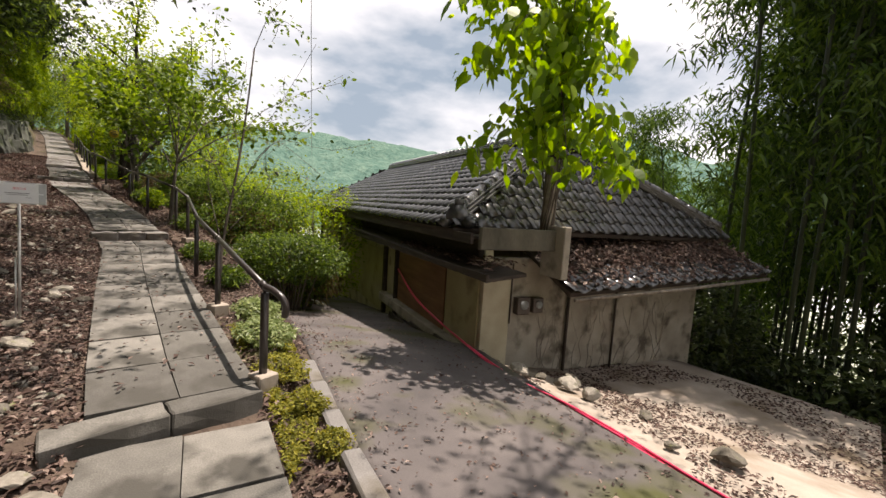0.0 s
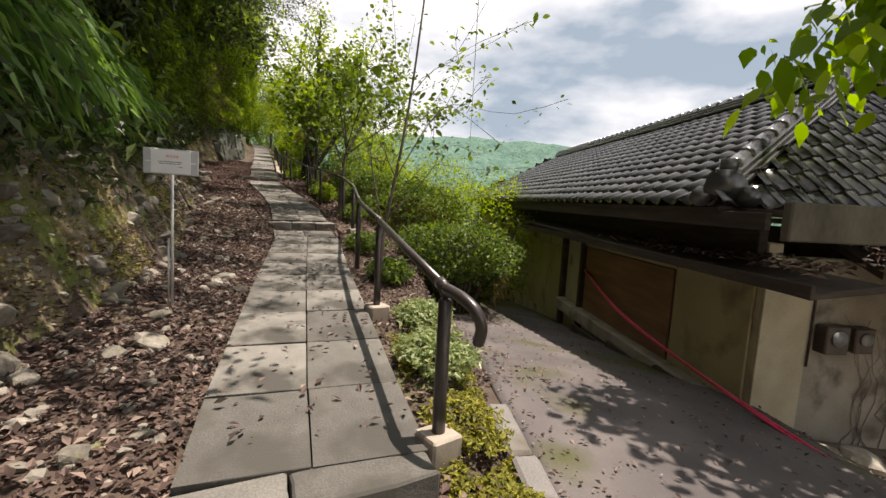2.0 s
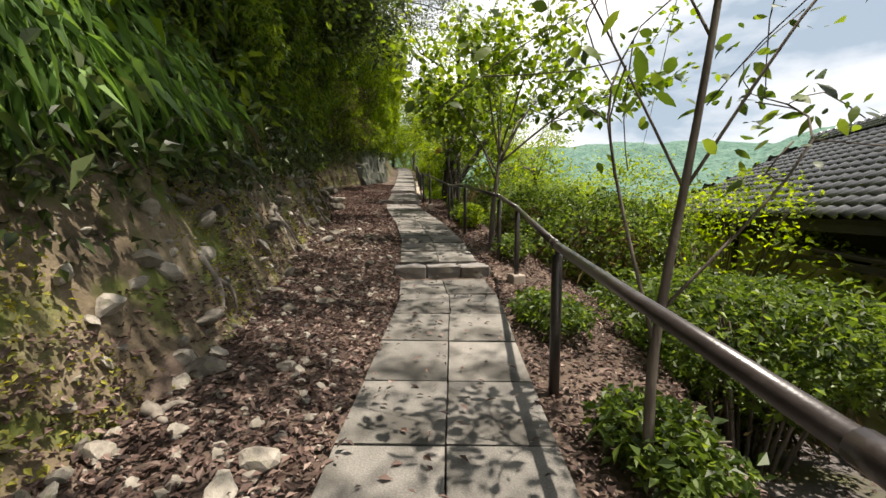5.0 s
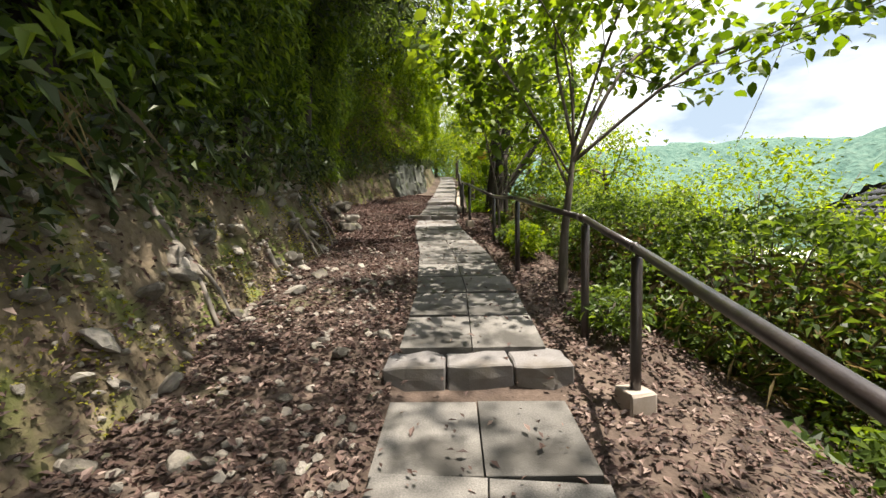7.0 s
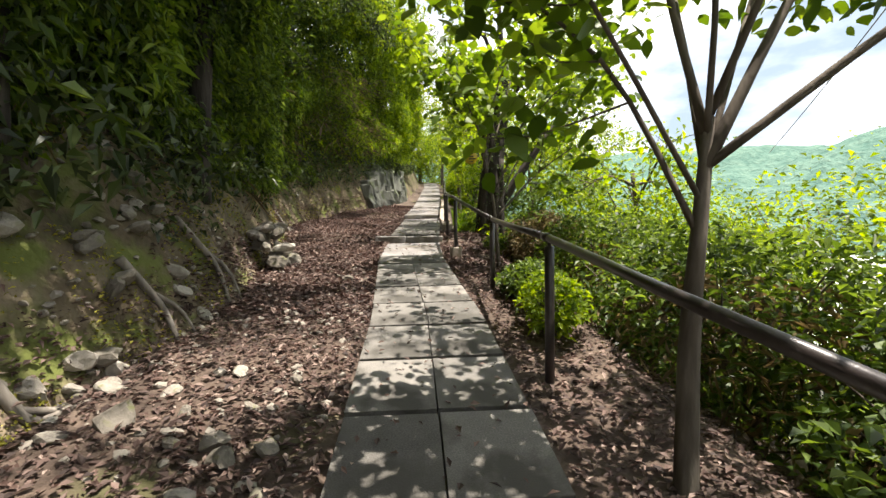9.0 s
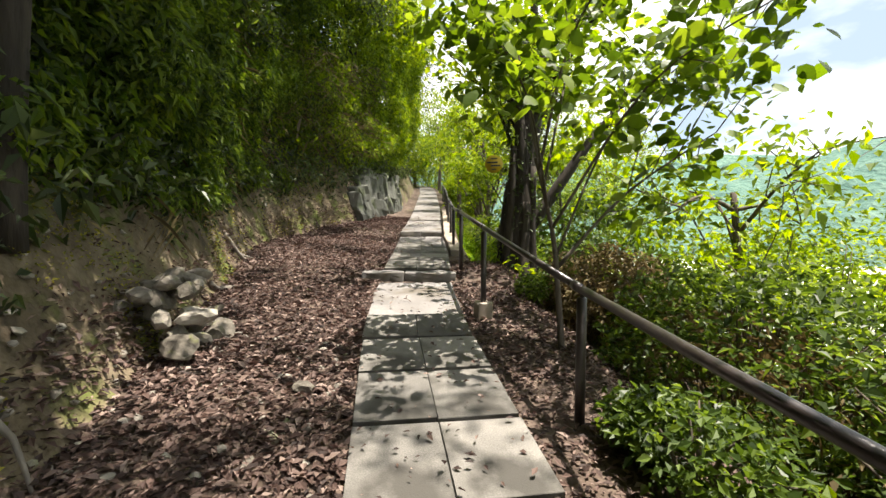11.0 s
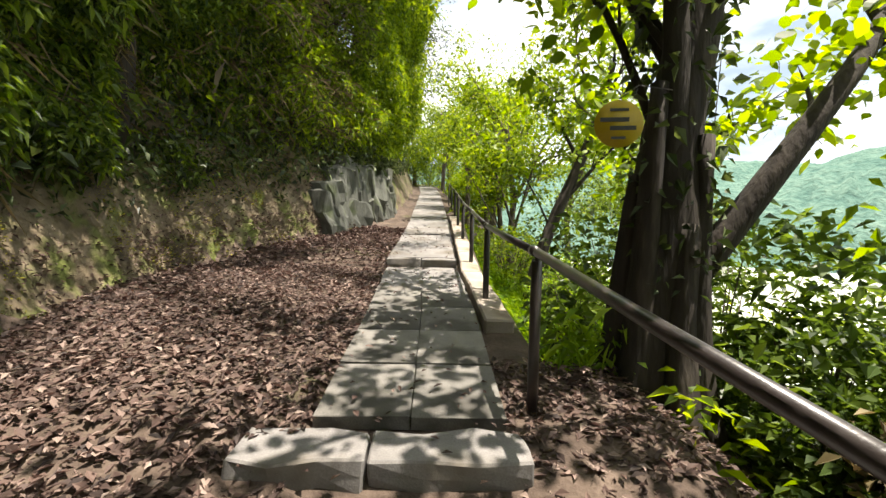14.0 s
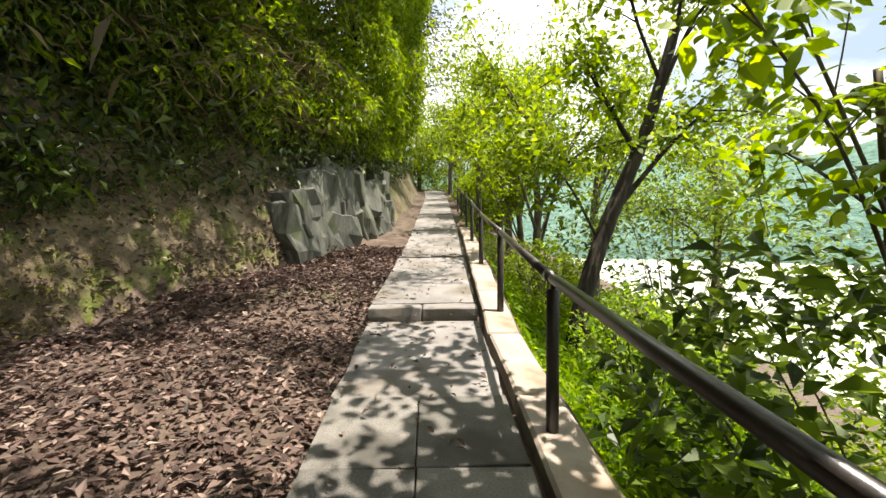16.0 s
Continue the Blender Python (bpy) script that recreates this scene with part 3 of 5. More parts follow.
tagged(kerb, "rough pale concrete kerb above a retaining wall", "kerb")

# ---- notice board ----
notice = new("notice_board")
notice.matrix_basis = pose(0.56, 6.19, -0.94, 0, 1.0, -9)
part("pole", tube_mesh("pole", [(0, 0, -0.25), (0, 0, 0.4), (0.0, 0, 1.3)], 0.014, 8), M_STEEL, notice)
part("stake", tube_mesh("stake", [(-0.03, 0.0, -0.2), (-0.03, 0, 0.55)], 0.009, 6), M_STEEL, notice)
bm = box((0.44, 0.012, 0.225), (0, -0.026, 1.24), 0.004)
part("board", bm, M_SHEET, notice, "grey translucent plastic backing board")
sheet_ob = part("paper", box((0.315, 0.004, 0.205), (0.0, -0.036, 1.24), 0.0008), M_WHITE, notice, "white laminated sheet with red heading")


def words(text, size, at, mat, parent, name):
    cu = bpy.data.curves.new(name, "FONT")
    cu.body, cu.size, cu.align_x, cu.align_y, cu.extrude = text, size, "CENTER", "CENTER", 0.0006
    ob = new(name, cu)
    dg = bpy.context.evaluated_depsgraph_get()
    me = bpy.data.meshes.new_from_object(ob.evaluated_get(dg))
    bpy.data.objects.remove(ob)
    o = part(name, me, mat, parent)
    me.materials.clear()
    me.materials.append(mat)
    o.matrix_basis = pose(*at, 90, 0, 0)
    return o


words("足元注意", 0.026, (0.013, -0.0395, 1.286), M_RED, sheet_ob, "heading")
for k, (w, z, x, h) in enumerate(((0.19, 1.239, 0.0, 0.009), (0.17, 1.222, 0.0, 0.009), (0.048, 1.196, 0.09, 0.005))):
    g = random.Random(k)
    px = x - w / 2
    while px < x + w / 2 - 0.01:
        wd = g.uniform(0.007, 0.010)
        part("print_line", box((wd * 0.8, 0.001, h * g.uniform(0.7, 1)), (px, -0.0392, z), 0), M_BLACK, sheet_ob)
        px += wd * 1.25
for sx in (-1, 1):
    part("tape", box((0.07, 0.003, 0.009), (sx * 0.165, -0.0355, 1.237), 0), M_WHITE, notice)
tagged(notice, "white warning notice on a grey board and thin steel pole", "sign")

# ---- house ----
house = new("house")
house.matrix_basis = Matrix.Translation(HOUSE) @ Euler((0, 0, -HOUSE_YAW)).to_matrix().to_4x4()
# in the house's own frame x runs along the short front, y along the lane
LEN, WID = 15.0, 5.0
tagged(house, "abandoned single-storey house with grey tiled hip roof and stained walls", "house")
part("lane_wall", box((0.16, LEN, 3.2), (0.08, LEN / 2, -1.75), 0.01), M_WALL, house, "yellowish stained plaster wall")
part("front_wall", box((WID - 0.16, 0.16, 2.35), (0.16 + (WID - 0.16) / 2, 0.08, -1.45), 0.01), M_WALL_GREY, house, "grey concrete wall covered in dead creeper")
part("back_wall", box((0.16, LEN - 0.2, 3.0), (WID, LEN / 2, -1.6), 0.01), M_WALL, house)
part("end_wall", box((WID, 0.16, 3.0), (WID / 2, LEN, -1.6), 0.01), M_WALL, house)
part("corner_panel", box((0.5, 0.03, 1.9), (0.25, -0.018, -1.42), 0.006), M_WALL, house, "pale plaster strip at the corner")
part("tan_panel", box((0.03, 1.12, 1.25), (-0.018, 0.62, -1.12), 0.005), M_PANEL_TAN, house, "plain tan wall board")
part("plywood_panel", box((0.03, 2.5, 1.22), (-0.02, 2.5, -1.22), 0.005), M_WOODPANEL, house, "brown plywood shutter")
part("panel_trim", box((0.035, 2.6, 0.04), (-0.03, 2.52, -0.57), 0.004), M_PANEL_TAN, house)
for yy, w in ((3.86, 0.10), (4.75, 0.14), (10.5, 0.12), (14.7, 0.12)):
    part("timber_post", box((0.1, w, 2.6), (-0.045, yy, -1.45), 0.01), M_TIMBER, house)
for yy, ln in ((7.6, 5.2), (12.5, 3.6)):
    part("tan_panel", box((0.03, ln, 1.6), (-0.015, yy, -1.55), 0.005), M_PANEL_TAN, house)
part("footing_ledge", box((0.2, 4.6, 0.22), (-0.1, 2.4, -1.86), 0.02, 0, 0.006), M_WALL_GREY, house)
for yy in (0.7, 1.9, 3.2):
    part("ledge_board", box((0.05, 0.9, 0.18), (-0.23, yy, -1.8 - yy * 0.09), 0.008, 0, 0.008), M_TIMBER, house)
# awning over the lane side
bm = box((0.62, 8.2, 0.05), (0, 0, 0), 0.008)
aw = part("awning", bm, M_TIMBER, house, "low dark timber pent roof strewn with leaves")
aw.matrix_basis = pose(-0.22, 3.15, -0.33, 1.2, -7, 0)
part("awning_fascia", box((0.04, 8.2, 0.1), (-0.5, 3.15, -0.42), 0.006), M_TIMBER, house)
for yy in np.arange(-0.6, 7.0, 0.9):
    part("rafter", box((0.55, 0.06, 0.07), (-0.22, yy, -0.41), 0.005), M_TIMBER, house)
part("upper_band", box((0.1, LEN, 0.42), (-0.06, LEN / 2, -0.1), 0.01), M_TIMBER, house)
part("eave_soffit", box((0.5, LEN + 0.6, 0.04), (-0.3, LEN / 2 - 0.2, 0.06), 0.004), M_TIMBER, house)
part("eave_fascia", box((0.05, LEN + 0.7, 0.14), (-0.54, LEN / 2 - 0.2, 0.05), 0.006), M_TIMBER, house)
# parapet box at the corner with its concrete flue
part("parapet", box((1.25, 0.09, 0.30), (0.16, -0.62, 0.06), 0.012), M_WEATHERED, house, "weathered concrete parapet beam")
part("parapet_cheek", box((0.12, 0.5, 0.75), (0.82, -0.60, -0.1), 0.012), M_WALL_GREY, house, "weathered pale concrete cheek")
flue = part("flue", tube_mesh("flue", [(0.78, -0.42, 0.1), (0.78, -0.42, 0.8), (0.78, -0.42, 1.28)], 0.085, 14), M_WALL_GREY, house, "mossy concrete flue pipe")
part("cap", tube_mesh("cap", [(0.78, -0.42, 1.24), (0.78, -0.42, 1.33), (0.78, -0.42, 1.36)], [0.12, 0.12, 0.05], 14), M_TIMBER, flue)
# meters
for k, (x, w) in enumerate(((0.70, 0.24), (0.98, 0.2))):
    mt = part("meter_box", box((w, 0.13, 0.27 - 0.03 * k), (x, -0.07, -1.02), 0.012), M_METER, house, "brown electricity meter box")
    part("dial", tube_mesh("dial", [(x, -0.14, -1.0), (x, -0.155, -1.0)], 0.075 - 0.012 * k, 14), M_GLASS, mt)
part("conduit", tube_mesh("conduit", [(0.5, -0.05, -0.35), (0.5, -0.05, -1.3)], 0.012, 6), M_TIMBER, house)
part("drainpipe", tube_mesh("drainpipe", [(1.66, -0.05, -0.7), (1.66, -0.05, -2.4)], 0.028, 8), M_TIMBER, house)
part("drainpipe", tube_mesh("drainpipe", [(2.75, -0.05, -0.7), (2.75, -0.05, -2.4)], 0.02, 8), M_TIMBER, house)
for k in range(26):
    g = random.Random(k)
    x, z = g.uniform(0.6, 4.2), -2.3
    pts = [(x, -0.012, z)]
    for _ in range(7):
        x += g.uniform(-0.16, 0.16)
        z += g.uniform(0.1, 0.3)
        pts.append((x, -0.012, min(z, -0.5)))
    part("creeper_stem", tube_mesh("creeper_stem", pts, np.linspace(0.005, 0.002, len(pts)), 4), M_ROOT, house)

# main hip roof: eave level EZ, ridge over RV
EZ, RZ, EV, RV = 0.12, 1.93, -0.58, 2.62
EU0, EU1, RU0, RU1 = -0.05, LEN + 0.6, 1.9, LEN - 1.92
BV = 2 * RV - EV
hip = [(EV, EU0, EZ), (EV, EU1, EZ), (BV, EU1, EZ), (BV, EU0, EZ), (RV, RU0, RZ), (RV, RU1, RZ)]
hf = [[0, 4, 5, 1], [0, 3, 4], [2, 5, 4, 3], [1, 5, 2]]
deck = part("roof", mesh_of("roof", [tuple(v) for v in hip], hf), M_TIMBER, house)
so = deck.modifiers.new("thickness", "SOLIDIFY")
so.thickness, so.offset = 0.06, 0


def tile_mesh():
    """One S-shaped clay tile, 0.29 wide, 0.31 long."""
    xs = np.linspace(0, 0.30, 9)
    prof = 0.032 * np.sin(xs / 0.30 * 2 * np.pi + 0.6)
    vs, fs = [], []
    for y, lift in ((0, 0.030), (0.31, 0.0)):
        vs += [(x, y, z + lift) for x, z in zip(xs, prof)]
    n = len(xs)
    fs += [[j, j + 1, n + j + 1, n + j] for j in range(n - 1)]
    vs += [(x, 0, z + 0.005) for x, z in zip(xs, prof)]
    fs += [[2 * n + j, 2 * n + j + 1, j + 1, j] for j in range(n - 1)]
    me = mesh_of("tile", vs, fs, True)
    me.materials.append(M_TILE)
    return me


TILE = tile_mesh()
slope = math.atan2(RZ - EZ, RV - EV)
run = math.hypot(RZ - EZ, RV - EV)
rest, near = [], []
tv = np.array([v.co for v in TILE.vertices])
tf = [list(p.vertices) for p in TILE.polygons]
count = 0
rows_n = int(run / 0.26)
for c in range(int((EU1 - EU0) / 0.272)):
    for r in range(rows_n):
        s = r * 0.262 - 0.03
        uu = EU0 + c * 0.272
        h = s / run
        if uu < EU0 + (RU0 - EU0) * h - 0.02 or uu + 0.27 > EU1 + (RU1 - EU1) * h:
            continue
        o = Vector((EV + s * math.cos(slope), uu + 0.29, EZ + s * math.sin(slope) + 0.075))
        m = Matrix.Translation(o) @ Matrix(((0, math.cos(slope), -math.sin(slope), 0), (-1, 0, 0, 0), (0, math.sin(slope), math.cos(slope), 0), (0, 0, 0, 1)))
        m = m @ Euler((random.uniform(-0.02, 0.02), random.uniform(-0.015, 0.015), random.uniform(-0.02, 0.02))).to_matrix().to_4x4()
        if uu < 7.0 and count < 300:
            t = new("tile", TILE)
            t.parent, t.matrix_basis = deck, m
            count += 1
            a = np.array(m)
            near.append((tv @ a[:3, :3].T + a[:3, 3], tf))
        else:
            a = np.array(m)
            rest.append((tv @ a[:3, :3].T + a[:3, 3], tf))
# front hip face
fs_run = math.hypot(RZ - EZ, RU0 - EU0)
fslope = math.atan2(RZ - EZ, RU0 - EU0)
for c in range(int((BV - EV) / 0.272)):
    for r in range(int(fs_run / 0.262)):
        s = r * 0.262 - 0.03
        vv, h = EV + c * 0.272, s / fs_run
        if vv < EV + (RV - EV) * h or vv + 0.27 > BV + (RV - BV) * h:
            continue
        m = Matrix.Translation((vv, EU0 + s * math.cos(fslope), EZ + s * math.sin(fslope) + 0.075)) @ Euler((fslope + random.uniform(-0.03, 0.03), random.uniform(-0.02, 0.02), 0)).to_matrix().to_4x4()
        a = np.array(m)
        rest.append((tv @ a[:3, :3].T + a[:3, 3], tf))
turned = [(np.column_stack([2 * RV - v[:, 0], EU0 + EU1 - v[:, 1], v[:, 2]]), f) for v, f in rest + near]
o = part("tiles", joined("tiles", rest + turned), M_TILE, deck)
o["kind"] = "stuff"
# ridge and hip courses
def course(p0, p1, n, name):
    p0, p1 = Vector(p0), Vector(p1)
    d = (p1 - p0).normalized()
    for k, (w, h, dz) in enumerate(((0.30, 0.05, 0.10), (0.26, 0.05, 0.155), (0.22, 0.05, 0.21))):
        v, f = [], []
        bm = box(((p1 - p0).length, w, h), (0, 0, 0), 0.01)
        ob = part(name + "_course", bm, M_TILE, deck)
        ob.matrix_basis = Matrix.Translation((p0 + p1) / 2 + Vector((0, 0, dz))) @ d.to_track_quat("X", "Z").to_matrix().to_4x4()
    pcs = []
    L = (p1 - p0).length
    for i in range(n):
        a, b = p0 + d * (L * i / n) + Vector((0, 0, 0.24)), p0 + d * (L * (i + 1.08) / n) + Vector((0, 0, 0.235))
        pcs.append(tube([a, a + d * 0.04, b], [0.088, 0.085, 0.075], 10))
    for v, f in pcs:
        part(name + "_cap", mesh_of("cap", v, f, True), M_TILE, deck)


course((RV, RU0 - 0.1, RZ), (RV, RU1, RZ), 40, "ridge")
course((EV + 0.12, EU0 + 0.2, EZ + 0.06), (RV, RU0, RZ), 14, "hip")
course((BV - 0.12, EU0 + 0.2, EZ + 0.06), (RV, RU0, RZ), 14, "hip")
# end ornament at the hip's foot
orn = part("hip_ornament", tube_mesh("hip_ornament", [(EV + 0.06, EU0 + 0.02, EZ + 0.2), (EV + 0.16, EU0 + 0.14, EZ + 0.24)], [0.17, 0.15], 14), M_TILE, deck, "rounded grey end tile")
for a in (-1, 1):
    part("scroll", tube_mesh("scroll", [(EV + 0.06 + 0.13 * a, EU0 + 0.02 - 0.13 * a, EZ + 0.12), (EV + 0.16 + 0.13 * a, EU0 + 0.14 - 0.13 * a, EZ + 0.14)], 0.09, 10), M_TILE, orn)
part("crest", tube_mesh("crest", [(EV + 0.1, EU0 + 0.06, EZ + 0.36), (EV + 0.1, EU0 + 0.06, EZ + 0.46)], [0.07, 0.085], 8), M_TILE, orn)

# lower front roof buried in leaves
fr = part("lower_roof", box((4.7, 1.5, 0.08), (0, 0, 0), 0.01), M_TIMBER, house, "lower tiled roof buried in dry leaves")
fr.matrix_basis = pose(3.2, -0.26, -0.24, 25, -3.0, 0)
for c in range(17):
    for r in range(2):
        t = new("tile", TILE)
        t.parent = fr
        t.matrix_basis = pose(-2.35 + c * 0.272, -0.79 + r * 0.26, 0.075, random.uniform(-3, 3), random.uniform(-2, 2), random.uniform(-3, 3))
part("gutter", tube_mesh("gutter", [(-2.3, -0.82, -0.03), (0, -0.83, -0.04), (2.3, -0.82, -0.03)], 0.03, 8), M_ROOT, fr)
g = np.random.default_rng(21)
pp = np.column_stack([g.uniform(-2.3, 2.3, 5200), np.clip(g.normal(0.0, 0.36, 5200), -0.72, 0.74), g.uniform(0.08, 0.15, 5200)])
lo = part("fallen_leaves", leaf_mesh("fallen_leaves", pp, 0.07, 0.5, 0.0, 2.0, seed=5), M_LITTER, fr)
lo["kind"] = "stuff"
pp = np.column_stack([g.uniform(-0.48, 0.06, 700), g.uniform(-0.9, 2.5, 700), np.zeros(700)])
pp[:, 2] = -0.29 + 0.12 * (pp[:, 0] + 0.22) + 0.012
lo = part("fallen_leaves", leaf_mesh("fallen_leaves", pp, 0.06, 0.5, 0.0, 2.5, seed=6), M_LITTER, house)
lo["kind"] = "stuff"

# ---- trees and plants ----
def tree(name, base, trunk_pts, r0, limbs, leaves, leaf, mat, bark, label, width=0.55, seed=1, crown_r=0.55, extra=(), oval=False):
    """trunk_pts: from the base up (offsets); limbs: rows of (start fraction, end offset, radius); leaves are set round the limbs' outer parts."""
    th = new(name)
    th.location = base
    g = np.random.default_rng(seed)
    tp = smooth_line([(0, 0, -0.3)] + list(trunk_pts), 14)
    part("trunk", tube_mesh("trunk", tp, np.linspace(r0 * 1.25, r0 * 0.55, 14), 12, 0.07), bark, th)
    spots = []
    for frac, end, r in limbs:
        a = tp[int(frac * 13)]
        e = np.array(end, float)
        mid = (a + e) / 2 + g.normal(0, 0.12, 3) + [0, 0, 0.12 * np.linalg.norm(e - a)]
        lp = smooth_line([a, mid, e], 9)
        pieces = [tube(lp, np.linspace(r, r * 0.3, 9), 7, 0.05)]
        for k in range(6):
            s = lp[3 + k]
            tip = s + g.normal(0, 0.45, 3) + (e - a) * 0.22
            tw = smooth_line([s, (s + tip) / 2 + g.normal(0, 0.06, 3), tip], 5)
            pieces.append(tube(tw, np.linspace(r * 0.35, 0.004, 5), 5))
            spots += [tw[2], tw[3], tw[4]]
        spots += [lp[5], lp[6], lp[7], lp[8]]
        part("limb", joined("limb", pieces), bark, th)
    spots = np.array(spots + [np.array(x, float) for x in extra])
    per = max(1, leaves // len(spots))
    at = np.concatenate([clump(s, (crown_r, crown_r, crown_r * 0.6), per, g) for s in spots])
    part("crown", leaf_mesh("crown", at, leaf, width, 0.25, 0.7, seed=seed, oval=oval, fold=0.1 if oval else 0.18), mat, th)
    return tagged(th, label, "tree")


def L(x, y): return float(land(x, y))


# slim young tree by the path at the railing
tree("young_tree", (2.84, 7.05, L(2.84, 7.05)), [(0.0, 0.02, 0.45), (0.06, 0.05, 0.9), (0.22, 0.1, 1.7), (0.38, 0.15, 2.7), (0.52, 0.2, 3.9)], 0.022,
     [(0.42, (0.85, 0.5, 2.0), 0.009), (0.38, (0.1, 0.4, 2.3), 0.011), (0.6, (1.3, 0.1, 2.5), 0.009), (0.7, (0.0, 0.6, 3.3), 0.008), (0.8, (1.3, 0.5, 3.3), 0.008), (0.55, (-0.3, 0.5, 2.7), 0.008), (1.0, (0.8, 0.2, 4.6), 0.008)],
     620, 0.075, M_LEAF, M_BARK, "thin young tree with sparse leaves beside the handrail", seed=3, crown_r=0.28, oval=True)
# spreading tree with a forked stem
tree("forked_tree", (3.5, 13.48, L(3.5, 13.48)), [(0.03, 0.03, 0.6), (0.10, 0.08, 1.2), (0.2, 0.17, 1.85)], 0.05,
     [(0.85, (1.6, 0.6, 3.3), 0.034), (0.98, (0.1, 0.3, 3.6), 0.026), (0.75, (-0.9, 0.7, 2.9), 0.02), (0.9, (2.3, -0.7, 2.8), 0.026), (1.0, (0.9, -0.7, 3.9), 0.022), (0.95, (-0.7, -0.5, 3.7), 0.018), (0.85, (2.0, 1.6, 3.8), 0.02), (0.9, (0.2, 1.7, 4.1), 0.02), (0.8, (-1.2, 0.2, 3.4), 0.016)],
     3400, 0.105, M_LEAF_FRESH, M_BARK, "young forked tree with round bright leaves by the handrail", 0.75, 5, 0.5, oval=True)
# multi-stem tree further on
tree("many_stemmed_tree", (3.45, 18.7, L(3.45, 18.7)), [(-0.05, 0.05, 0.6), (-0.1, 0.1, 1.2), (-0.28, 0.15, 2.0)], 0.03,
     [(0.5, (1.7, 0.2, 2.3), 0.022), (0.9, (-0.5, 0.5, 3.5), 0.02), (0.95, (0.3, -0.4, 3.7), 0.02), (0.6, (2.2, 0.9, 3.2), 0.016), (0.8, (-0.9, -0.3, 3.2), 0.016), (0.7, (1.2, -1.2, 3.0), 0.018), (0.9, (0.6, 1.5, 4.0), 0.018)],
     2500, 0.125, M_LEAF_FRESH, M_BARK, "slender many-stemmed tree with translucent green leaves", 0.75, 9, 0.5, oval=True)
# old dark tree with split trunk
old = tree("old_tree", (3.9, 22.9, L(3.9, 22.9)), [(0.0, 0, 0.5), (0.05, 0.0, 1.4), (0.12, 0.05, 2.2), (0.3, 0.1, 3.4), (0.4, 0.2, 5.2)], 0.28,
     [(0.3, (2.3, 0.4, 3.6), 0.14), (0.45, (-0.25, 0.1, 4.6), 0.15), (0.7, (-0.6, 2.4, 5.6), 0.10), (0.85, (2.6, 2.0, 6.4), 0.09), (0.9, (-1.4, -1.6, 5.6), 0.07), (0.8, (1.8, -2.2, 5.4), 0.08), (0.6, (-0.9, 1.0, 4.4), 0.05), (0.95, (0.4, 0.3, 7.4), 0.1)],
     4200, 0.12, M_LEAF_BRIGHT, M_BARK_DARK, "old tree with a thick split dark trunk beside the path", 0.7, 13, 0.75, oval=True)
g = np.random.default_rng(14)
a, h = g.uniform(0, 6.28, 420), g.uniform(0.9, 3.6, 420)
part("ivy", leaf_mesh("ivy", np.column_stack([0.12 + np.cos(a) * 0.36, np.sin(a) * 0.36, h]), 0.09, 0.6, 0.4, 0.2, seed=15), M_LEAF_DARK, old, "dry ivy clinging to the trunk")
for k, (dx, dy, top) in enumerate(((-0.22, -0.16, 2.6), (0.24, -0.2, 2.2), (0.05, -0.3, 1.5), (-0.3, 0.05, 1.9))):
    part("buttress", tube_mesh("buttress", smooth_line([(dx * 1.5, dy * 1.4, -0.3), (dx, dy, 0.5), (dx * 0.8 + 0.06, dy * 0.8, top)], 10), np.linspace(0.14, 0.07, 10), 10, 0.12), M_BARK_DARK, old)
# leaning tree beyond the kerb
tree("leaning_tree", (4.4, 29.2, L(4.4, 29.2)), [(0.2, 0.1, 1.0), (0.7, 0.3, 2.4), (1.5, 0.5, 4.2), (2.1, 0.6, 6.2)], 0.15,
     [(0.55, (2.6, 0.3, 4.6), 0.06), (0.7, (0.4, 0.8, 5.6), 0.06), (0.8, (2.9, 0.2, 6.6), 0.05), (0.9, (0.9, -0.4, 6.9), 0.04), (1.0, (2.4, 1.3, 7.6), 0.04), (0.5, (-0.6, 0.6, 3.8), 0.03)],
     6000, 0.11, M_LEAF_BRIGHT, M_BARK_DARK, "leaning dark-barked tree with bright foliage", 0.6, 17, 0.7, oval=True)
# trees along the valley side and on the hill
spots_trees = [((4.9, 33.5), 6.5, 0.11, M_LEAF_BRIGHT, 4600), ((5.2, 39.0), 7.5, 0.13, M_LEAF_BRIGHT, 5000),
               ((6.0, 46.0), 9.0, 0.15, M_LEAF_BRIGHT, 5000), ((3.4, 50.0), 7.0, 0.13, M_LEAF, 5000), ((6.8, 20.5), 4.6, 0.08, M_LEAF_BRIGHT, 1900), ((4.4, 42.5), 8.0, 0.13, M_LEAF_BRIGHT, 6500), ((1.2, 58.0), 9.0, 0.16, M_LEAF_BRIGHT, 7500), ((4.5, 60.0), 10.0, 0.16, M_LEAF_BRIGHT, 7500), ((8.0, 55.0), 10.0, 0.16, M_LEAF_BRIGHT, 7000), ((-2.0, 62.0), 10.0, 0.16, M_LEAF, 7000), ((11.5, 36.0), 9.0, 0.15, M_LEAF_BRIGHT, 6500), ((9.5, 41.0), 9.0, 0.15, M_LEAF_BRIGHT, 6500), ((5.0, 35.8), 6.5, 0.1, M_LEAF_BRIGHT, 5500)]
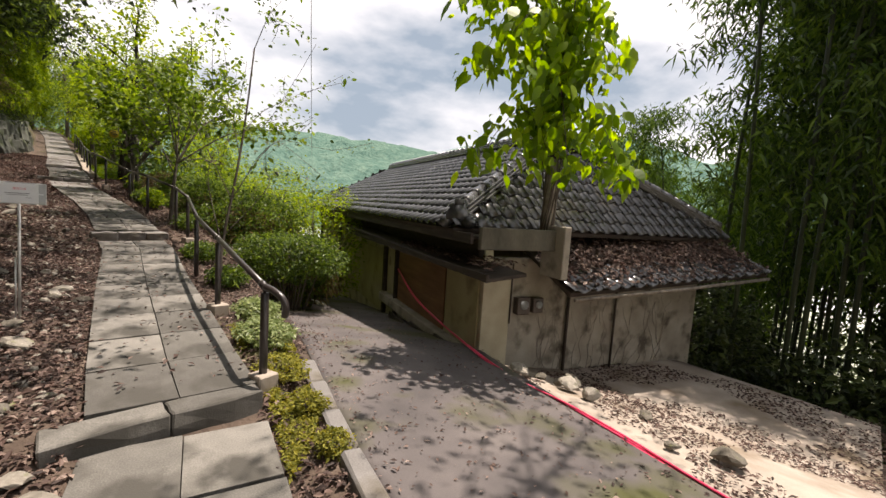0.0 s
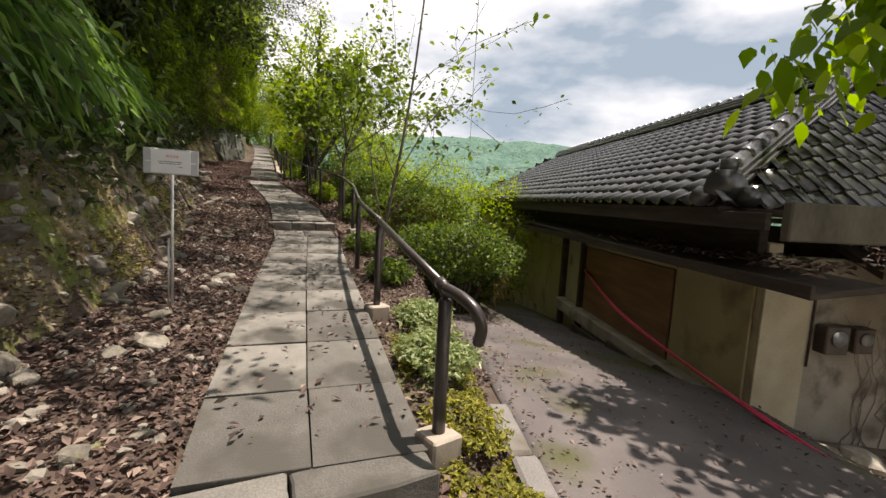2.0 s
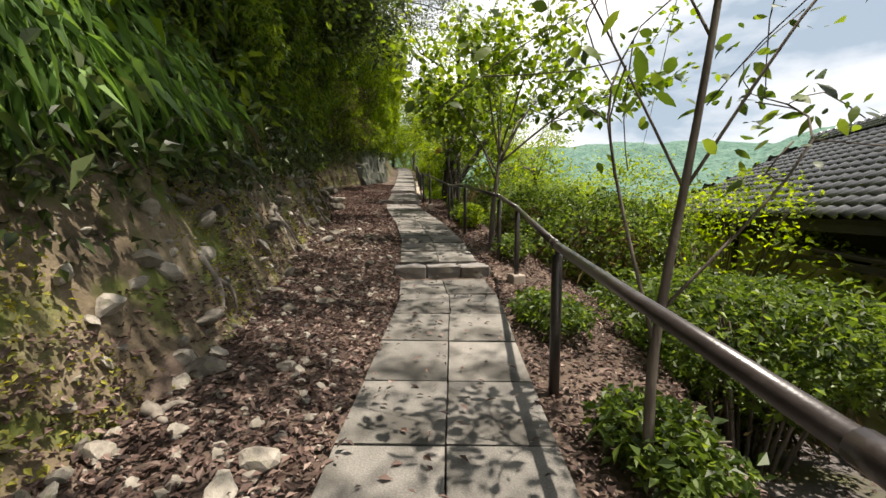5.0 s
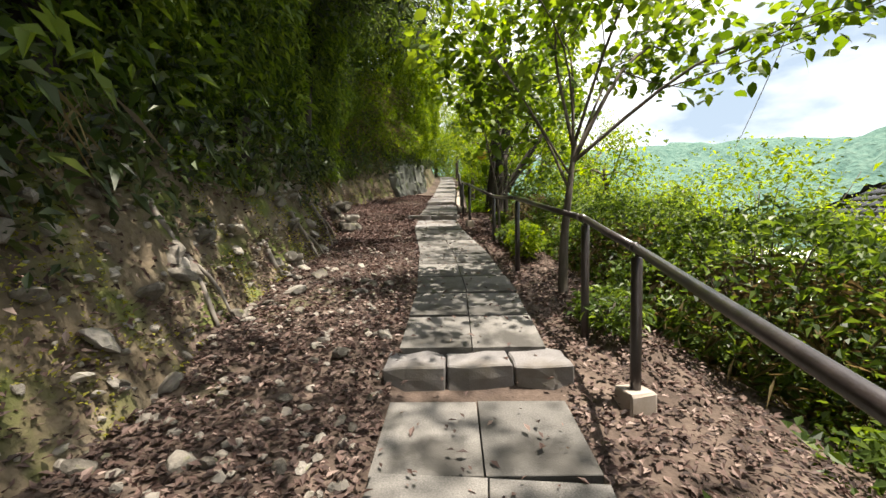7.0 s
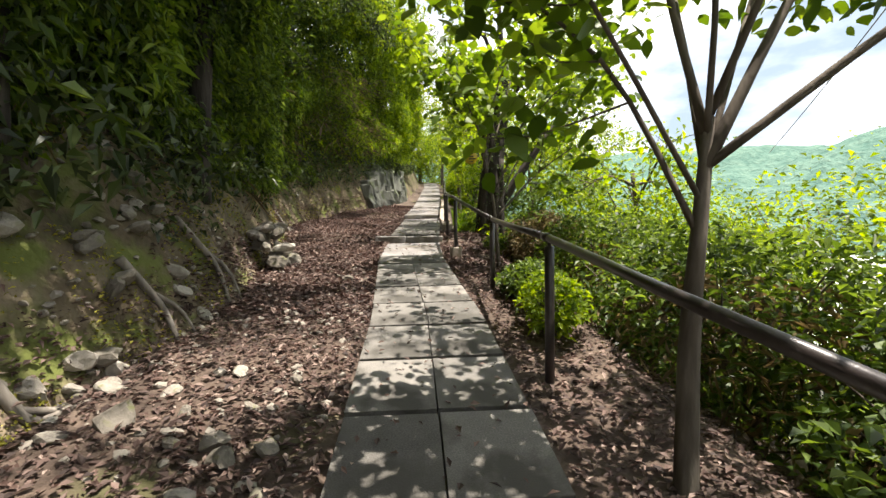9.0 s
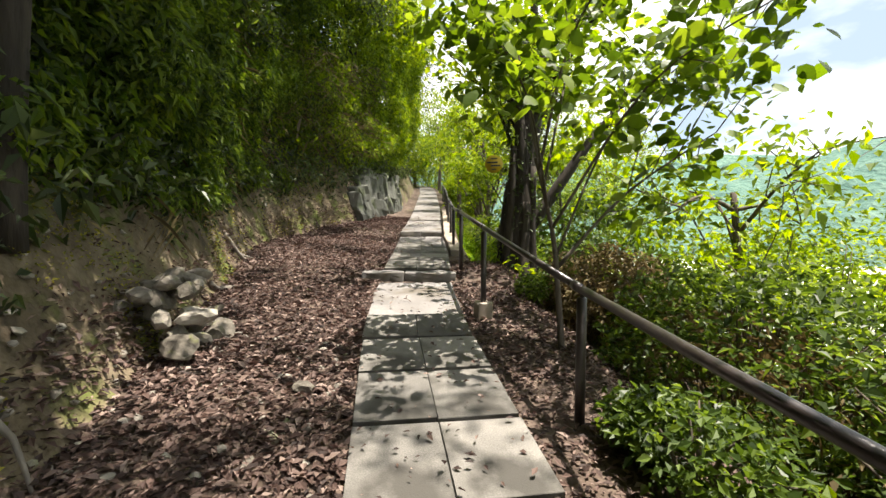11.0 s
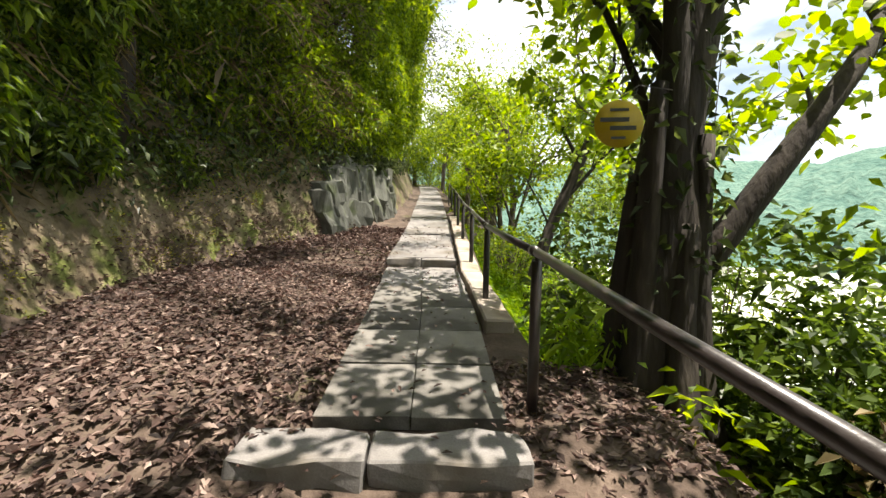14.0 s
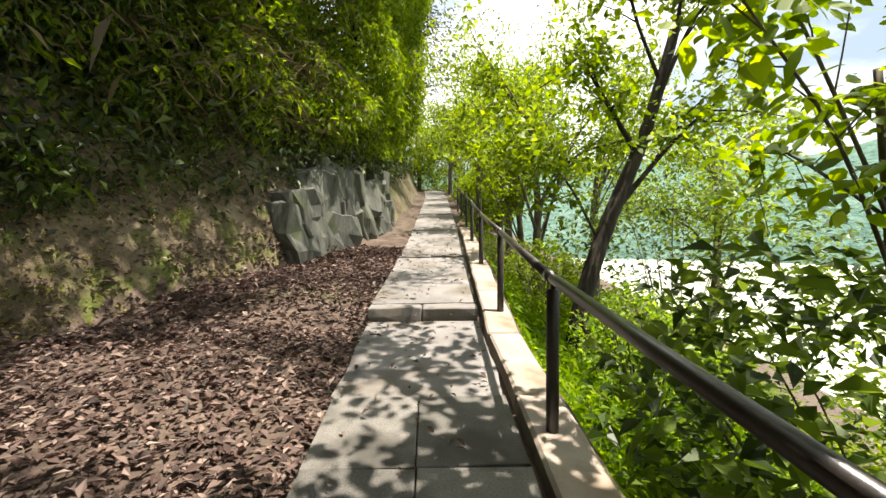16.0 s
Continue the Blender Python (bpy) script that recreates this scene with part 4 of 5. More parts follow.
for k, ((x, y), h, r, mat, n) in enumerate(spots_trees):
    g = random.Random(40 + k)
    limbs = [(g.uniform(0.35, 1.0), (g.uniform(-0.30, 0.30) * h, g.uniform(-0.30, 0.30) * h, h * g.uniform(0.45, 1.05)), r * g.uniform(0.25, 0.5)) for _ in range(9)]
    tree("slope_tree", (x, y, L(x, y)), [(0.0, 0.05, h * 0.2), (g.uniform(-0.2, 0.2), 0.1, h * 0.45), (g.uniform(-0.3, 0.3), 0.1, h * 0.8)], r, limbs, n, 0.12, mat, M_BARK, "broadleaf tree on the valley slope", 0.6, 60 + k, 0.6 if h < 7 else 1.0)
hill_trees = [((-1.6, 10.2), 6.0, 6000), ((-1.5, 14.2), 6.5, 6500), ((-0.9, 5.8), 7.0, 6500), ((-2.2, 2.0), 7.5, 6500), ((-1.6, 18.2), 6.5, 6000), ((-1.2, 16.0), 6.0, 4200), ((-2.4, 12.5), 7.5, 5000), ((-2.2, 19.5), 7.5, 5000), ((-3.6, 22.5), 7.0, 5000), ((-3.2, 8.5), 7.0, 4200), ((-4.0, 4.5), 7.0, 4200), ((-3.2, 27.5), 7.0, 5000), ((-1.4, 32.0), 7.0, 5000), ((-1.0, 38.0), 7.0, 5000), ((-0.5, 45.0), 8.0, 4500)]
for k, ((x, y), h, n) in enumerate(hill_trees):
    g = random.Random(90 + k)
    limbs = [(g.uniform(0.3, 1.0), (g.uniform(-0.05, 0.42) * h, g.uniform(-0.32, 0.32) * h, h * g.uniform(0.35, 0.95)), 0.05) for _ in range(10)]
    tree("hillside_tree", (x, y, L(x, y)), [(0.1, 0.05, h * 0.2), (g.uniform(0.1, 0.5), 0.1, h * 0.45), (g.uniform(0.3, 0.9), 0.1, h * 0.8)], 0.13, limbs, n, 0.13, M_LEAF_DARK if k % 3 else M_LEAF, M_BARK_DARK, "dark evergreen tree overhanging the bank", 0.5, 120 + k, 0.85)

# dense evergreen crowns overhanging the path, and tall trees added above to dapple it
for k, (x, y, h, n, mat, reach) in enumerate([(-1.0, 11.6, 6.5, 9500, M_LEAF, 1.6), (-0.9, 14.6, 6.5, 9500, M_LEAF, 1.7), (-0.9, 17.4, 7.0, 9500, M_LEAF, 1.6), (-2.0, 20.6, 7.0, 12000, M_LEAF, 2.0), (-2.8, 24.0, 7.5, 12000, M_LEAF_DARK, 2.3), (-2.2, 28.0, 7.5, 13000, M_LEAF, 2.4), (-1.0, 31.5, 7.5, 13000, M_LEAF_BRIGHT, 2.2), (-0.5, 35.5, 7.5, 12000, M_LEAF_BRIGHT, 2.4), (-2.2, 7.6, 7.5, 12000, M_LEAF_DARK, 2.4), (-2.8, 3.6, 8.0, 12000, M_LEAF_DARK, 2.8)]):
    g = random.Random(150 + k)
    limbs = [(g.uniform(0.25, 1.0), (g.uniform(-0.6, 1.0) * reach, g.uniform(-1.9, 1.9), h * g.uniform(0.36, 1.0)), 0.05) for _ in range(13)]
    tree("overhanging_tree", (x, y, L(x, y)), [(0.1, 0.05, h * 0.2), (0.25, 0.1, h * 0.45), (0.5, 0.1, h * 0.85)], 0.14, limbs, n, 0.125, mat, M_BARK_DARK, "dense evergreen tree overhanging the path from the bank", 0.5, 170 + k, 0.85)
# high limbs out of view, added to throw dappled shade on path and lane
for k, (x, y, ends) in enumerate([(-1.9, 9.4, [(5.5, -3.4, 7.2), (7.2, -1.6, 7.6), (8.0, 0.4, 7.9), (6.2, 0.8, 7.2), (4.6, -0.8, 6.8), (7.0, 2.2, 7.6), (3.6, -4.0, 6.6), (3.2, 1.6, 6.4), (2.0, -1.5, 3.2), (2.6, 0.8, 3.4), (2.2, 2.5, 3.0), (4.2, -1.4, 3.0), (4.9, 0.4, 3.2), (4.0, 2.0, 2.7)]), (-1.8, 15.6, [(6.0, -2.6, 7.4), (7.2, -0.6, 7.6), (5.4, 1.0, 7.0), (4.0, -1.0, 6.6), (7.6, 1.8, 7.6), (2.6, -1.0, 3.4), (2.4, 1.6, 3.2), (2.8, 3.4, 4.4), (2.2, 4.6, 4.6), (3.2, 5.4, 4.8)]), (-2.6, 26.0, [(5.5, -2.4, 7.4), (6.6, -0.4, 7.6), (5.2, 1.4, 7.0), (4.2, 0.2, 6.6), (7.2, 2.4, 7.6), (5.8, 3.6, 7.2), (3.2, -3.4, 5.2), (2.6, -1.4, 5.0), (3.0, 1.8, 5.2)]), (-2.9, -0.6, [(6.2, 0.6, 5.2), (7.4, 1.4, 5.6), (8.4, 0.6, 5.9), (5.4, 1.6, 4.8), (5.8, 2.4, 5.0), (7.6, -1.4, 5.6), (9.2, 1.6, 6.2), (5.0, 0.4, 4.4)])]):
    tree("dapple_tree", (x, y, L(x, y)), [(0.1, 0.0, 1.5), (0.2, -0.1, 3.5), (0.6, -0.2, 5.4), (1.2, -0.2, 6.6)], 0.2, [((0.5 if e[2] < 4 else 0.72 + 0.025 * i), e, 0.06) for i, e in enumerate(ends)], (10000, 5000, 6500, 2300)[k], 0.11, M_LEAF_DARK, M_BARK_DARK, "tall tree with high limbs added to dapple the path", 0.5, 190 + k, 0.6)
tree("alder_tree", (5.8, 25.4, L(5.8, 25.4)), [(0.0, 0.0, 1.6), (-0.2, -0.1, 3.2), (-0.4, -0.1, 4.9)], 0.05,
     [(0.75, (-2.1, -1.0, 4.9), 0.02), (0.8, (-1.8, -0.6, 5.6), 0.02), (0.8, (-0.9, 0.6, 4.4), 0.018), (0.9, (0.6, -0.8, 5.2), 0.02), (0.65, (-0.6, -1.3, 4.6), 0.018)],
     1100, 0.125, M_LEAF_BRIGHT, M_BARK, "small tree with large bright leaves below the kerb", 0.6, 199, 0.36, oval=True)

# bushes and hedges
def bush(name, centre, size, n, leaf, mat, label, cat="bush", seed=1, twigs=22, shell=0.35, kind="", lift=0.0):
    th = new(name)
    cx, cy = centre
    z = L(cx, cy)
    th.location = (cx, cy, z)
    g = np.random.default_rng(seed)
    pcs = []
    for _ in range(twigs):
        tip = np.array([g.uniform(-0.8, 0.8) * size[0], g.uniform(-0.8, 0.8) * size[1], size[2] * g.uniform(1.2, 1.8) + lift])
        pcs.append(tube(smooth_line([(tip[0] * 0.2, tip[1] * 0.2, -0.25), (tip[0] * 0.55, tip[1] * 0.5, tip[2] * 0.55), tip], 5), np.linspace(0.022, 0.005, 5), 5))
    part("stem", joined("stem", pcs), M_BARK, th)["kind"] = "stuff"
    d = g.normal(size=(n, 3))
    d /= np.linalg.norm(d, axis=1)[:, None]
    wob = np.array([1 + 0.35 * noise.noise(Vector(q) * 2.2 + Vector((seed, 0, 0))) for q in d])
    at = d * (wob * g.uniform(0.35, 1, n) ** shell)[:, None] * np.array(size) + [0, 0, size[2] * 1.05 + lift]
    part("foliage", leaf_mesh("foliage", at, leaf, 0.55, 0.15, 0.8, seed=seed), mat, th)
    return tagged(th, label, cat, kind=kind)


bush("clipped_shrub", (4.75, 8.6), (1.1, 1.15, 0.5), 7500, 0.065, M_LEAF, "rounded clipped green shrub between path and lane", seed=31, lift=0.72)
for k, (x, y, sx, sy, sz, n, mat) in enumerate([(5.2, 9.9, 1.3, 1.6, 0.85, 9000, M_LEAF), (5.3, 12.6, 1.3, 1.7, 0.95, 9500, M_LEAF), (5.2, 15.5, 1.25, 1.8, 0.95, 9500, M_LEAF), (5.2, 18.4, 1.25, 1.8, 0.95, 9500, M_LEAF), (4.9, 20.9, 1.0, 1.2, 0.8, 6500, M_DRYBRUSH),
                                               (7.2, 12.0, 1.6, 2.2, 1.75, 7500, M_LEAF_BRIGHT), (7.5, 16.0, 1.7, 2.4, 2.0, 8000, M_LEAF_BRIGHT), (7.4, 19.8, 1.7, 2.4, 1.9, 8000, M_LEAF_BRIGHT), (4.8, 25.6, 0.8, 1.5, 0.45, 4500, M_GRASS), (5.2, 28.4, 1.1, 1.8, 1.0, 5000, M_GRASS), (6.6, 25.0, 1.3, 2.0, 0.8, 5500, M_GRASS), (4.6, 32.0, 1.0, 1.8, 0.9, 4500, M_LEAF_BRIGHT)]):
    b = bush("hedge_shrub", (x, y), (sx, sy, sz), n, 0.075, mat, "dense hedge shrub with sunlit top on the slope" if mat is not M_DRYBRUSH else "dry brown brush on the slope", seed=200 + k, twigs=40)
    b["group"] = "hedge on the slope"
    if k < 5:
        q = np.random.default_rng(900 + k)
        part("dry_twig_tangle", leaf_mesh("dry_twig_tangle", clump((0, 0, sz * 0.75), (sx * 1.0, sy, sz * 0.75), 2600, q, 0.3), 0.16, 0.09, 0.1, 0.2, seed=900 + k), M_DRYBRUSH, b, "tangle of dry brown twigs under the hedge top")
for k, (x, y, r, h) in enumerate([(4.95, 22.5, 0.7, 0.75), (4.6, 21.7, 0.55, 0.5)]):
    bush("hedge_shrub", (x, y), (r, r * 1.1, h), 3600, 0.085, M_LEAF, "dark leafy shrub at the foot of the old tree", seed=260 + k)["group"] = "hedge on the slope"
# tree-like mass left of the house view, far along the lane
for k, (x, y, s) in enumerate([(9.0, 22.0, 2.6), (5.5, 24.5, 2.4), (11.5, 27.0, 3.4), (8.5, 33.0, 3.6), (15.0, 22.5, 2.6)]):
    bush("slope_thicket", (x, y), (s, s, s * 0.75), 5500, 0.14, M_LEAF if k % 2 else M_LEAF_BRIGHT, "leafy thicket on the valley slope", "thicket", 300 + k, 20)
for k, (x, y, sx, sz) in enumerate([(0.6, 55.0, 2.6, 2.2), (3.4, 57.0, 3.0, 2.6), (6.4, 53.0, 2.6, 2.4), (2.2, 64.0, 4.5, 4.0), (-1.5, 50.0, 2.4, 2.2), (5.2, 47.0, 1.8, 1.6)]):
    bush("far_thicket", (x, y), (sx, sx, sz), 7000, 0.17, M_LEAF_BRIGHT, "sunlit thicket where the path bends out of sight", "thicket", 340 + k, 16)
# low plants on the verge by the lane
for k, (x, y, sx, sy, sz, n, mat, lf, lab) in enumerate([(2.55, 4.55, 0.30, 0.42, 0.15, 1900, M_PALE, 0.045, "pale variegated low plant on the verge"), (2.8, 5.4, 0.26, 0.45, 0.13, 1500, M_PALE, 0.045, "pale variegated low plant on the verge"),
                                                       (2.42, 3.75, 0.2, 0.34, 0.10, 1700, M_MOSSY, 0.03, "yellow-green mossy cushion plant"), (2.33, 3.0, 0.13, 0.17, 0.09, 900, M_MOSSY, 0.03, "yellow-green mossy cushion plant"), (2.16, 2.35, 0.13, 0.15, 0.08, 900, M_MOSSY, 0.03, "yellow-green mossy cushion plant"),
                                                       (3.0, 7.2, 0.3, 0.5, 0.16, 1300, M_LEAF, 0.06, "leafy weeds under the handrail"), (3.2, 9.4, 0.35, 0.7, 0.18, 1500, M_LEAF, 0.06, "leafy weeds under the handrail"), (3.45, 15.6, 0.3, 0.55, 0.3, 1500, M_LEAF_BRIGHT, 0.06, "fresh green weeds beside the slabs"), (3.5, 16.6, 0.35, 0.6, 0.28, 1500, M_LEAF, 0.06, "fresh green weeds beside the slabs"), (3.4, 17.0, 0.25, 0.35, 0.2, 900, M_LEAF, 0.07, "fresh green weeds beside the slabs"),
                                                       (3.6, 12.3, 0.3, 0.6, 0.2, 1100, M_LEAF, 0.06, "leafy weeds under the handrail"), (3.7, 21.0, 0.25, 0.5, 0.22, 700, M_LEAF, 0.07, "leafy weeds at the foot of the tree")]):
    bush("low_plant", (x, y), (sx, sy, sz), n, lf, mat, lab, "plant", 400 + k, 8, 0.5)

# leafy cover of the bank
def cover(name, n, ylo, yhi, dlo, dhi, leaf, width, mat, label, seed, lift=0.10, droop=0.35, up=0.5, patch=None, along=None, density=None):
    g = np.random.default_rng(seed)
    y = g.uniform(ylo, yhi, n)
    d = dlo + (dhi - dlo) * g.uniform(0, 1, n) ** 1.0
    x = bank_x(y) - d
    if patch is not None:
        keep = np.array([noise.noise(Vector((a * patch, b * patch, seed))) for a, b in zip(d * 1.2, y)]) > (density or -0.1)
        x, y, d = x[keep], y[keep], d[keep]
    z = land(x, y)
    out = g.uniform(0, 1, len(x)) ** 1.5 * lift
    p = np.column_stack([x + out * 0.9, y, z + out * 0.7 + 0.02])
    ob = part(name, leaf_mesh(name, p, leaf, width, droop, up, seed=seed, along=along), mat)
    return tagged(ob, label, "foliage", kind="stuff")


cover("bank_foliage", 90000, 1, 44, 0.5, 6.0, 0.12, 0.5, M_LEAF_DARK, "dark ivy and evergreen leaves covering the bank", 1, 0.6)
cover("bank_foliage", 11000, 3, 34, 0.35, 1.4, 0.075, 0.55, M_LEAF_DARK, "small ivy leaves on the lower bank", 2, 0.12, patch=0.9, density=-0.02)
cover("bank_foliage", 9000, 9, 34, 0.7, 2.6, 0.15, 0.42, M_LEAF, "glossy green shrub leaves on the bank", 12, 0.8, patch=0.7, density=0.12)
cover("bank_moss", 34000, 3.5, 31, -0.05, 0.9, 0.03, 0.6, M_MOSSY, "moss and tiny weeds at the foot of the bank", 3, 0.03, 0.1, 1.0, patch=1.1, density=0.02)
cover("bank_litter", 16000, 2, 31, 0.0, 1.5, 0.05, 0.5, M_LITTER, "dead leaves caught on the earth bank", 8, 0.03, 0.2, 1.0, patch=0.8, density=-0.05)
cover("bank_foliage", 5000, 8.5, 16, 0.9, 2.2, 0.17, 0.4, M_LEAF_FRESH, "broad fresh leaves of shrubs on the bank", 13, 0.9, patch=0.8, density=0.1)
cover("bamboo_grass", 36000, 3.2, 10.5, 0.75, 3.2, 0.17, 0.11, M_SASA, "drooping bright bamboo grass on the bank", 4, 0.6, 0.8, 0.3, along=(0.7, -0.1, -0.35), patch=0.5, density=-0.25)
# sunlight on the far bank is put into the brighter leaf colour
cover("bank_foliage", 14000, 26, 38, 0.9, 4.5, 0.11, 0.5, M_LEAF_BRIGHT, "yellow-green leaves coloured as sunlit on the far bank", 5, 1.0)
cover("bank_twigs", 900, 24, 34, 0.9, 3.6, 0.3, 0.03, M_DRYBRUSH, "dry grey twigs hanging on the far bank", 6, 1.0, 0.8)
# last column 1: brighter leaf colour stands in for sun on the shrub
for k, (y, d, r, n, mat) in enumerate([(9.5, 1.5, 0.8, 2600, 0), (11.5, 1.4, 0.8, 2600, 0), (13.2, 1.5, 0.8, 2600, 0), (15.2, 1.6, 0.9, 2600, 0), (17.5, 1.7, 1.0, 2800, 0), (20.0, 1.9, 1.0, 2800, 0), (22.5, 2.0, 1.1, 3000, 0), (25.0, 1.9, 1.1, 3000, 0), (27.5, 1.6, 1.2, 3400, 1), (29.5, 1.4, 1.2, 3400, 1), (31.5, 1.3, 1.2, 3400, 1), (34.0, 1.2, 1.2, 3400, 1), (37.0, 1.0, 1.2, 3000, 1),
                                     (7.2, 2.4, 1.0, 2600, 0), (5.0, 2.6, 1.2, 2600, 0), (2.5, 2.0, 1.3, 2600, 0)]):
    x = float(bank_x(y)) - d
    bush("bank_shrub", (x, y), (r, r * 1.25, r * 0.9), n, 0.11, (M_LEAF_DARK, M_LEAF_BRIGHT)[mat], "shrub coloured as sunlit overhanging the rock" if mat else "dark evergreen shrub overhanging the bank", "shrub", 700 + k, 10)["group"] = "shrubs on the bank"

# hanging wall of leaves over the bank
CURTAIN_BACK = ([1, 8, 10.5, 20, 26, 30, 40], [1.5, 1.35, 0.75, 0.65, 0.7, 0.45, 0.2])


def curtain(n, ylo, yhi, hlo, hhi, leaf, width, mat, label, seed, depth=0.55, name="hanging_foliage", droop=0.45, fold=0.18):
    g = np.random.default_rng(seed)
    y = g.uniform(ylo, yhi, n)
    h = hlo + (hhi - hlo) * g.uniform(0, 1, n) ** 0.85
    swell = np.array([noise.fractal(Vector((b * 0.55, c * 0.6, seed * 0.1)), 0.9, 2.0, 3) for b, c in zip(y, h)])
    low = np.array([noise.noise(Vector((b * 0.8, 7.0, 1.0))) for b in y]) * 0.45
    keep = h > hlo + low
    x = bank_x(y) - np.interp(y, *CURTAIN_BACK) + 0.15 * (h - 1.0) + 0.75 * swell - depth * g.uniform(0, 1, n) ** 1.6
    z = path_z(y) + h
    keep &= z > land(x, y) + 0.02
    p = np.column_stack([x, y, z])[keep]
    ob = part(name, leaf_mesh(name, p, leaf, width, droop, 0.45, seed=seed, fold=fold), mat)
    return tagged(ob, label, "foliage", kind="stuff")


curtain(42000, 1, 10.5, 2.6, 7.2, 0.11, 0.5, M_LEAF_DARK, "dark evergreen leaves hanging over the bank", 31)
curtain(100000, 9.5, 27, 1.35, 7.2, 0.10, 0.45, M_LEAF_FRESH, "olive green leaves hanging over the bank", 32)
# shade under the overhang, painted as a band of darker leaves
curtain(45000, 13, 28, 1.2, 4.0, 0.09, 0.4, M_LEAF, "leaves toned darker as shade at the lower edge of the overgrown bank", 33, 0.8)
# bright leaf material paints the sunlit far stretch
curtain(56000, 23.5, 40, 1.9, 8.5, 0.11, 0.45, M_LEAF_BRIGHT, "yellow-green leaves coloured as sunlit hanging over the rock", 34)
curtain(2600, 23.5, 31, 2.2, 5.5, 0.30, 0.02, M_DRYBRUSH, "dry grey twigs hanging in the leaves", 35, 0.2, "hanging_twigs", 0.5, 0.012)
curtain(1800, 9, 27, 0.5, 2.2, 0.26, 0.018, M_DRYBRUSH, "dry roots and twigs hanging down the bank", 36, 0.5, "hanging_twigs", 0.9, 0.01)

# slope vegetation, valley side
g = np.random.default_rng(77)
n = 30000
y = g.uniform(12, 46, n)
x = path_x(y) + np.where(y < 21.5, 4.4, 1.7) + g.uniform(0, 1, n) ** 1.1 * 13
p = np.column_stack([x, y, land(x, y) + g.uniform(0, 0.35, n)])
ob = part("undergrowth", leaf_mesh("undergrowth", p, 0.12, 0.45, 0.2, 0.8, seed=78), M_LEAF_BRIGHT)
tagged(ob, "dense green undergrowth on the valley slope", "undergrowth", kind="stuff")
y = g.uniform(22.8, 34, 44000)
x = path_x(y) + 1.2 + g.uniform(0, 1, 44000) ** 1.2 * 5.0
p = np.column_stack([x, y, land(x, y) + g.uniform(0, 0.55, 44000)])
ob = part("undergrowth", leaf_mesh("undergrowth", p, 0.15, 0.14, 0.5, 0.6, seed=79), M_GRASS)
tagged(ob, "long bright grass below the kerb", "grass", kind="stuff")

# fallen leaves on the verges
def litter(name, n, seed, xf, yr, size, label):
    g = np.random.default_rng(seed)
    y = g.uniform(*yr, n)
    x = xf(y, g.uniform(0, 1, n))
    p = np.column_stack([x, y, land(x, y) + g.uniform(0.004, 0.035, n)])
    return tagged(part(name, leaf_mesh(name, p, size, 0.5, 0.0, 2.4, seed=seed, fold=0.14), M_LITTER), label, "leaf litter", kind="stuff")


def left_verge(y, r): return (path_x(y) - HALF - 0.01) * (1 - r) + (bank_x(y) - 0.25) * r
def right_verge(y, r): return path_x(y) + HALF + 0.02 + r * 1.5


litter("leaf_litter", 36000, 1, left_verge, (-1.5, 16), 0.05, "brown fallen leaves between path and bank")
litter("leaf_litter", 44000, 2, left_verge, (16, 31), 0.062, "deep brown fallen leaves between path and bank")
litter("leaf_litter", 14000, 3, right_verge, (4.5, 18), 0.05, "fallen leaves under the handrail")
litter("leaf_litter", 7000, 4, right_verge, (18, 23), 0.06, "brown fallen leaves under the handrail")
litter("leaf_litter", 2200, 7, lambda y, r: path_x(y) + HALF + r * (road_left(y) - path_x(y) - HALF), (-0.5, 4.5), 0.055, "dry leaves on the verge beside the lane")
litter("leaf_litter", 900, 5, lambda y, r: path_x(y) + (r - 0.5) * 1.15, (3.8, 31), 0.05, "scattered leaf scraps on the path slabs").location.z = 0.055
g = np.random.default_rng(8)
p = np.column_stack([g.uniform(4.4, 9.4, 9000), g.uniform(-0.6, 3.2, 9000), np.zeros(9000)])
p = p[(p[:, 0] > 5.0 + (3.0 - p[:, 1]) * 0.0) | (p[:, 1] < 0.8)]
p[:, 2] = terrace_z(p[:, 0], p[:, 1]) + 0.015
keep = np.array([noise.noise(Vector((a * 0.8, b * 0.8, 3))) for a, b in p[:, :2]]) > -0.05
tagged(part("leaf_litter", leaf_mesh("leaf_litter", p[keep], 0.045, 0.45, 0, 2.5, seed=9), M_LITTER), "dry leaves scattered on the terrace", "leaf litter", kind="stuff")

g = np.random.default_rng(91)
y = g.uniform(2.2, 5.2, 16000)
r = g.uniform(0.12, 0.95, 16000)
x = (path_x(y) + HALF) * (1 - r) + road_left(y) * r
keep = np.array([noise.noise(Vector((a * 1.8, b * 1.8, 6))) for a, b in zip(x, y)]) > -0.12
p = np.column_stack([x, y, land(x, y) + g.uniform(0.0, 0.05, 16000)])[keep]
tagged(part("verge_moss", leaf_mesh("verge_moss", p, 0.032, 0.5, 0.0, 1.0, seed=92), M_MOSSY), "yellow-green moss and stonecrop on the verge", "moss", kind="stuff")
y = g.uniform(-1.5, 9, 2600)
r = g.beta(0.6, 0.6, 2600)
x = (road_left(y) + 0.15) * (1 - r) + np.array([road_right(v) for v in y]) * r
p = np.column_stack([x, y, road_z(x, y) + 0.05])
tagged(part("leaf_litter", leaf_mesh("leaf_litter", p, 0.034, 0.5, 0.0, 2.5, seed=93, fold=0.1), M_LITTER), "leaf scraps blown over the asphalt lane", "leaf litter", kind="stuff")

# stones
STONES = []
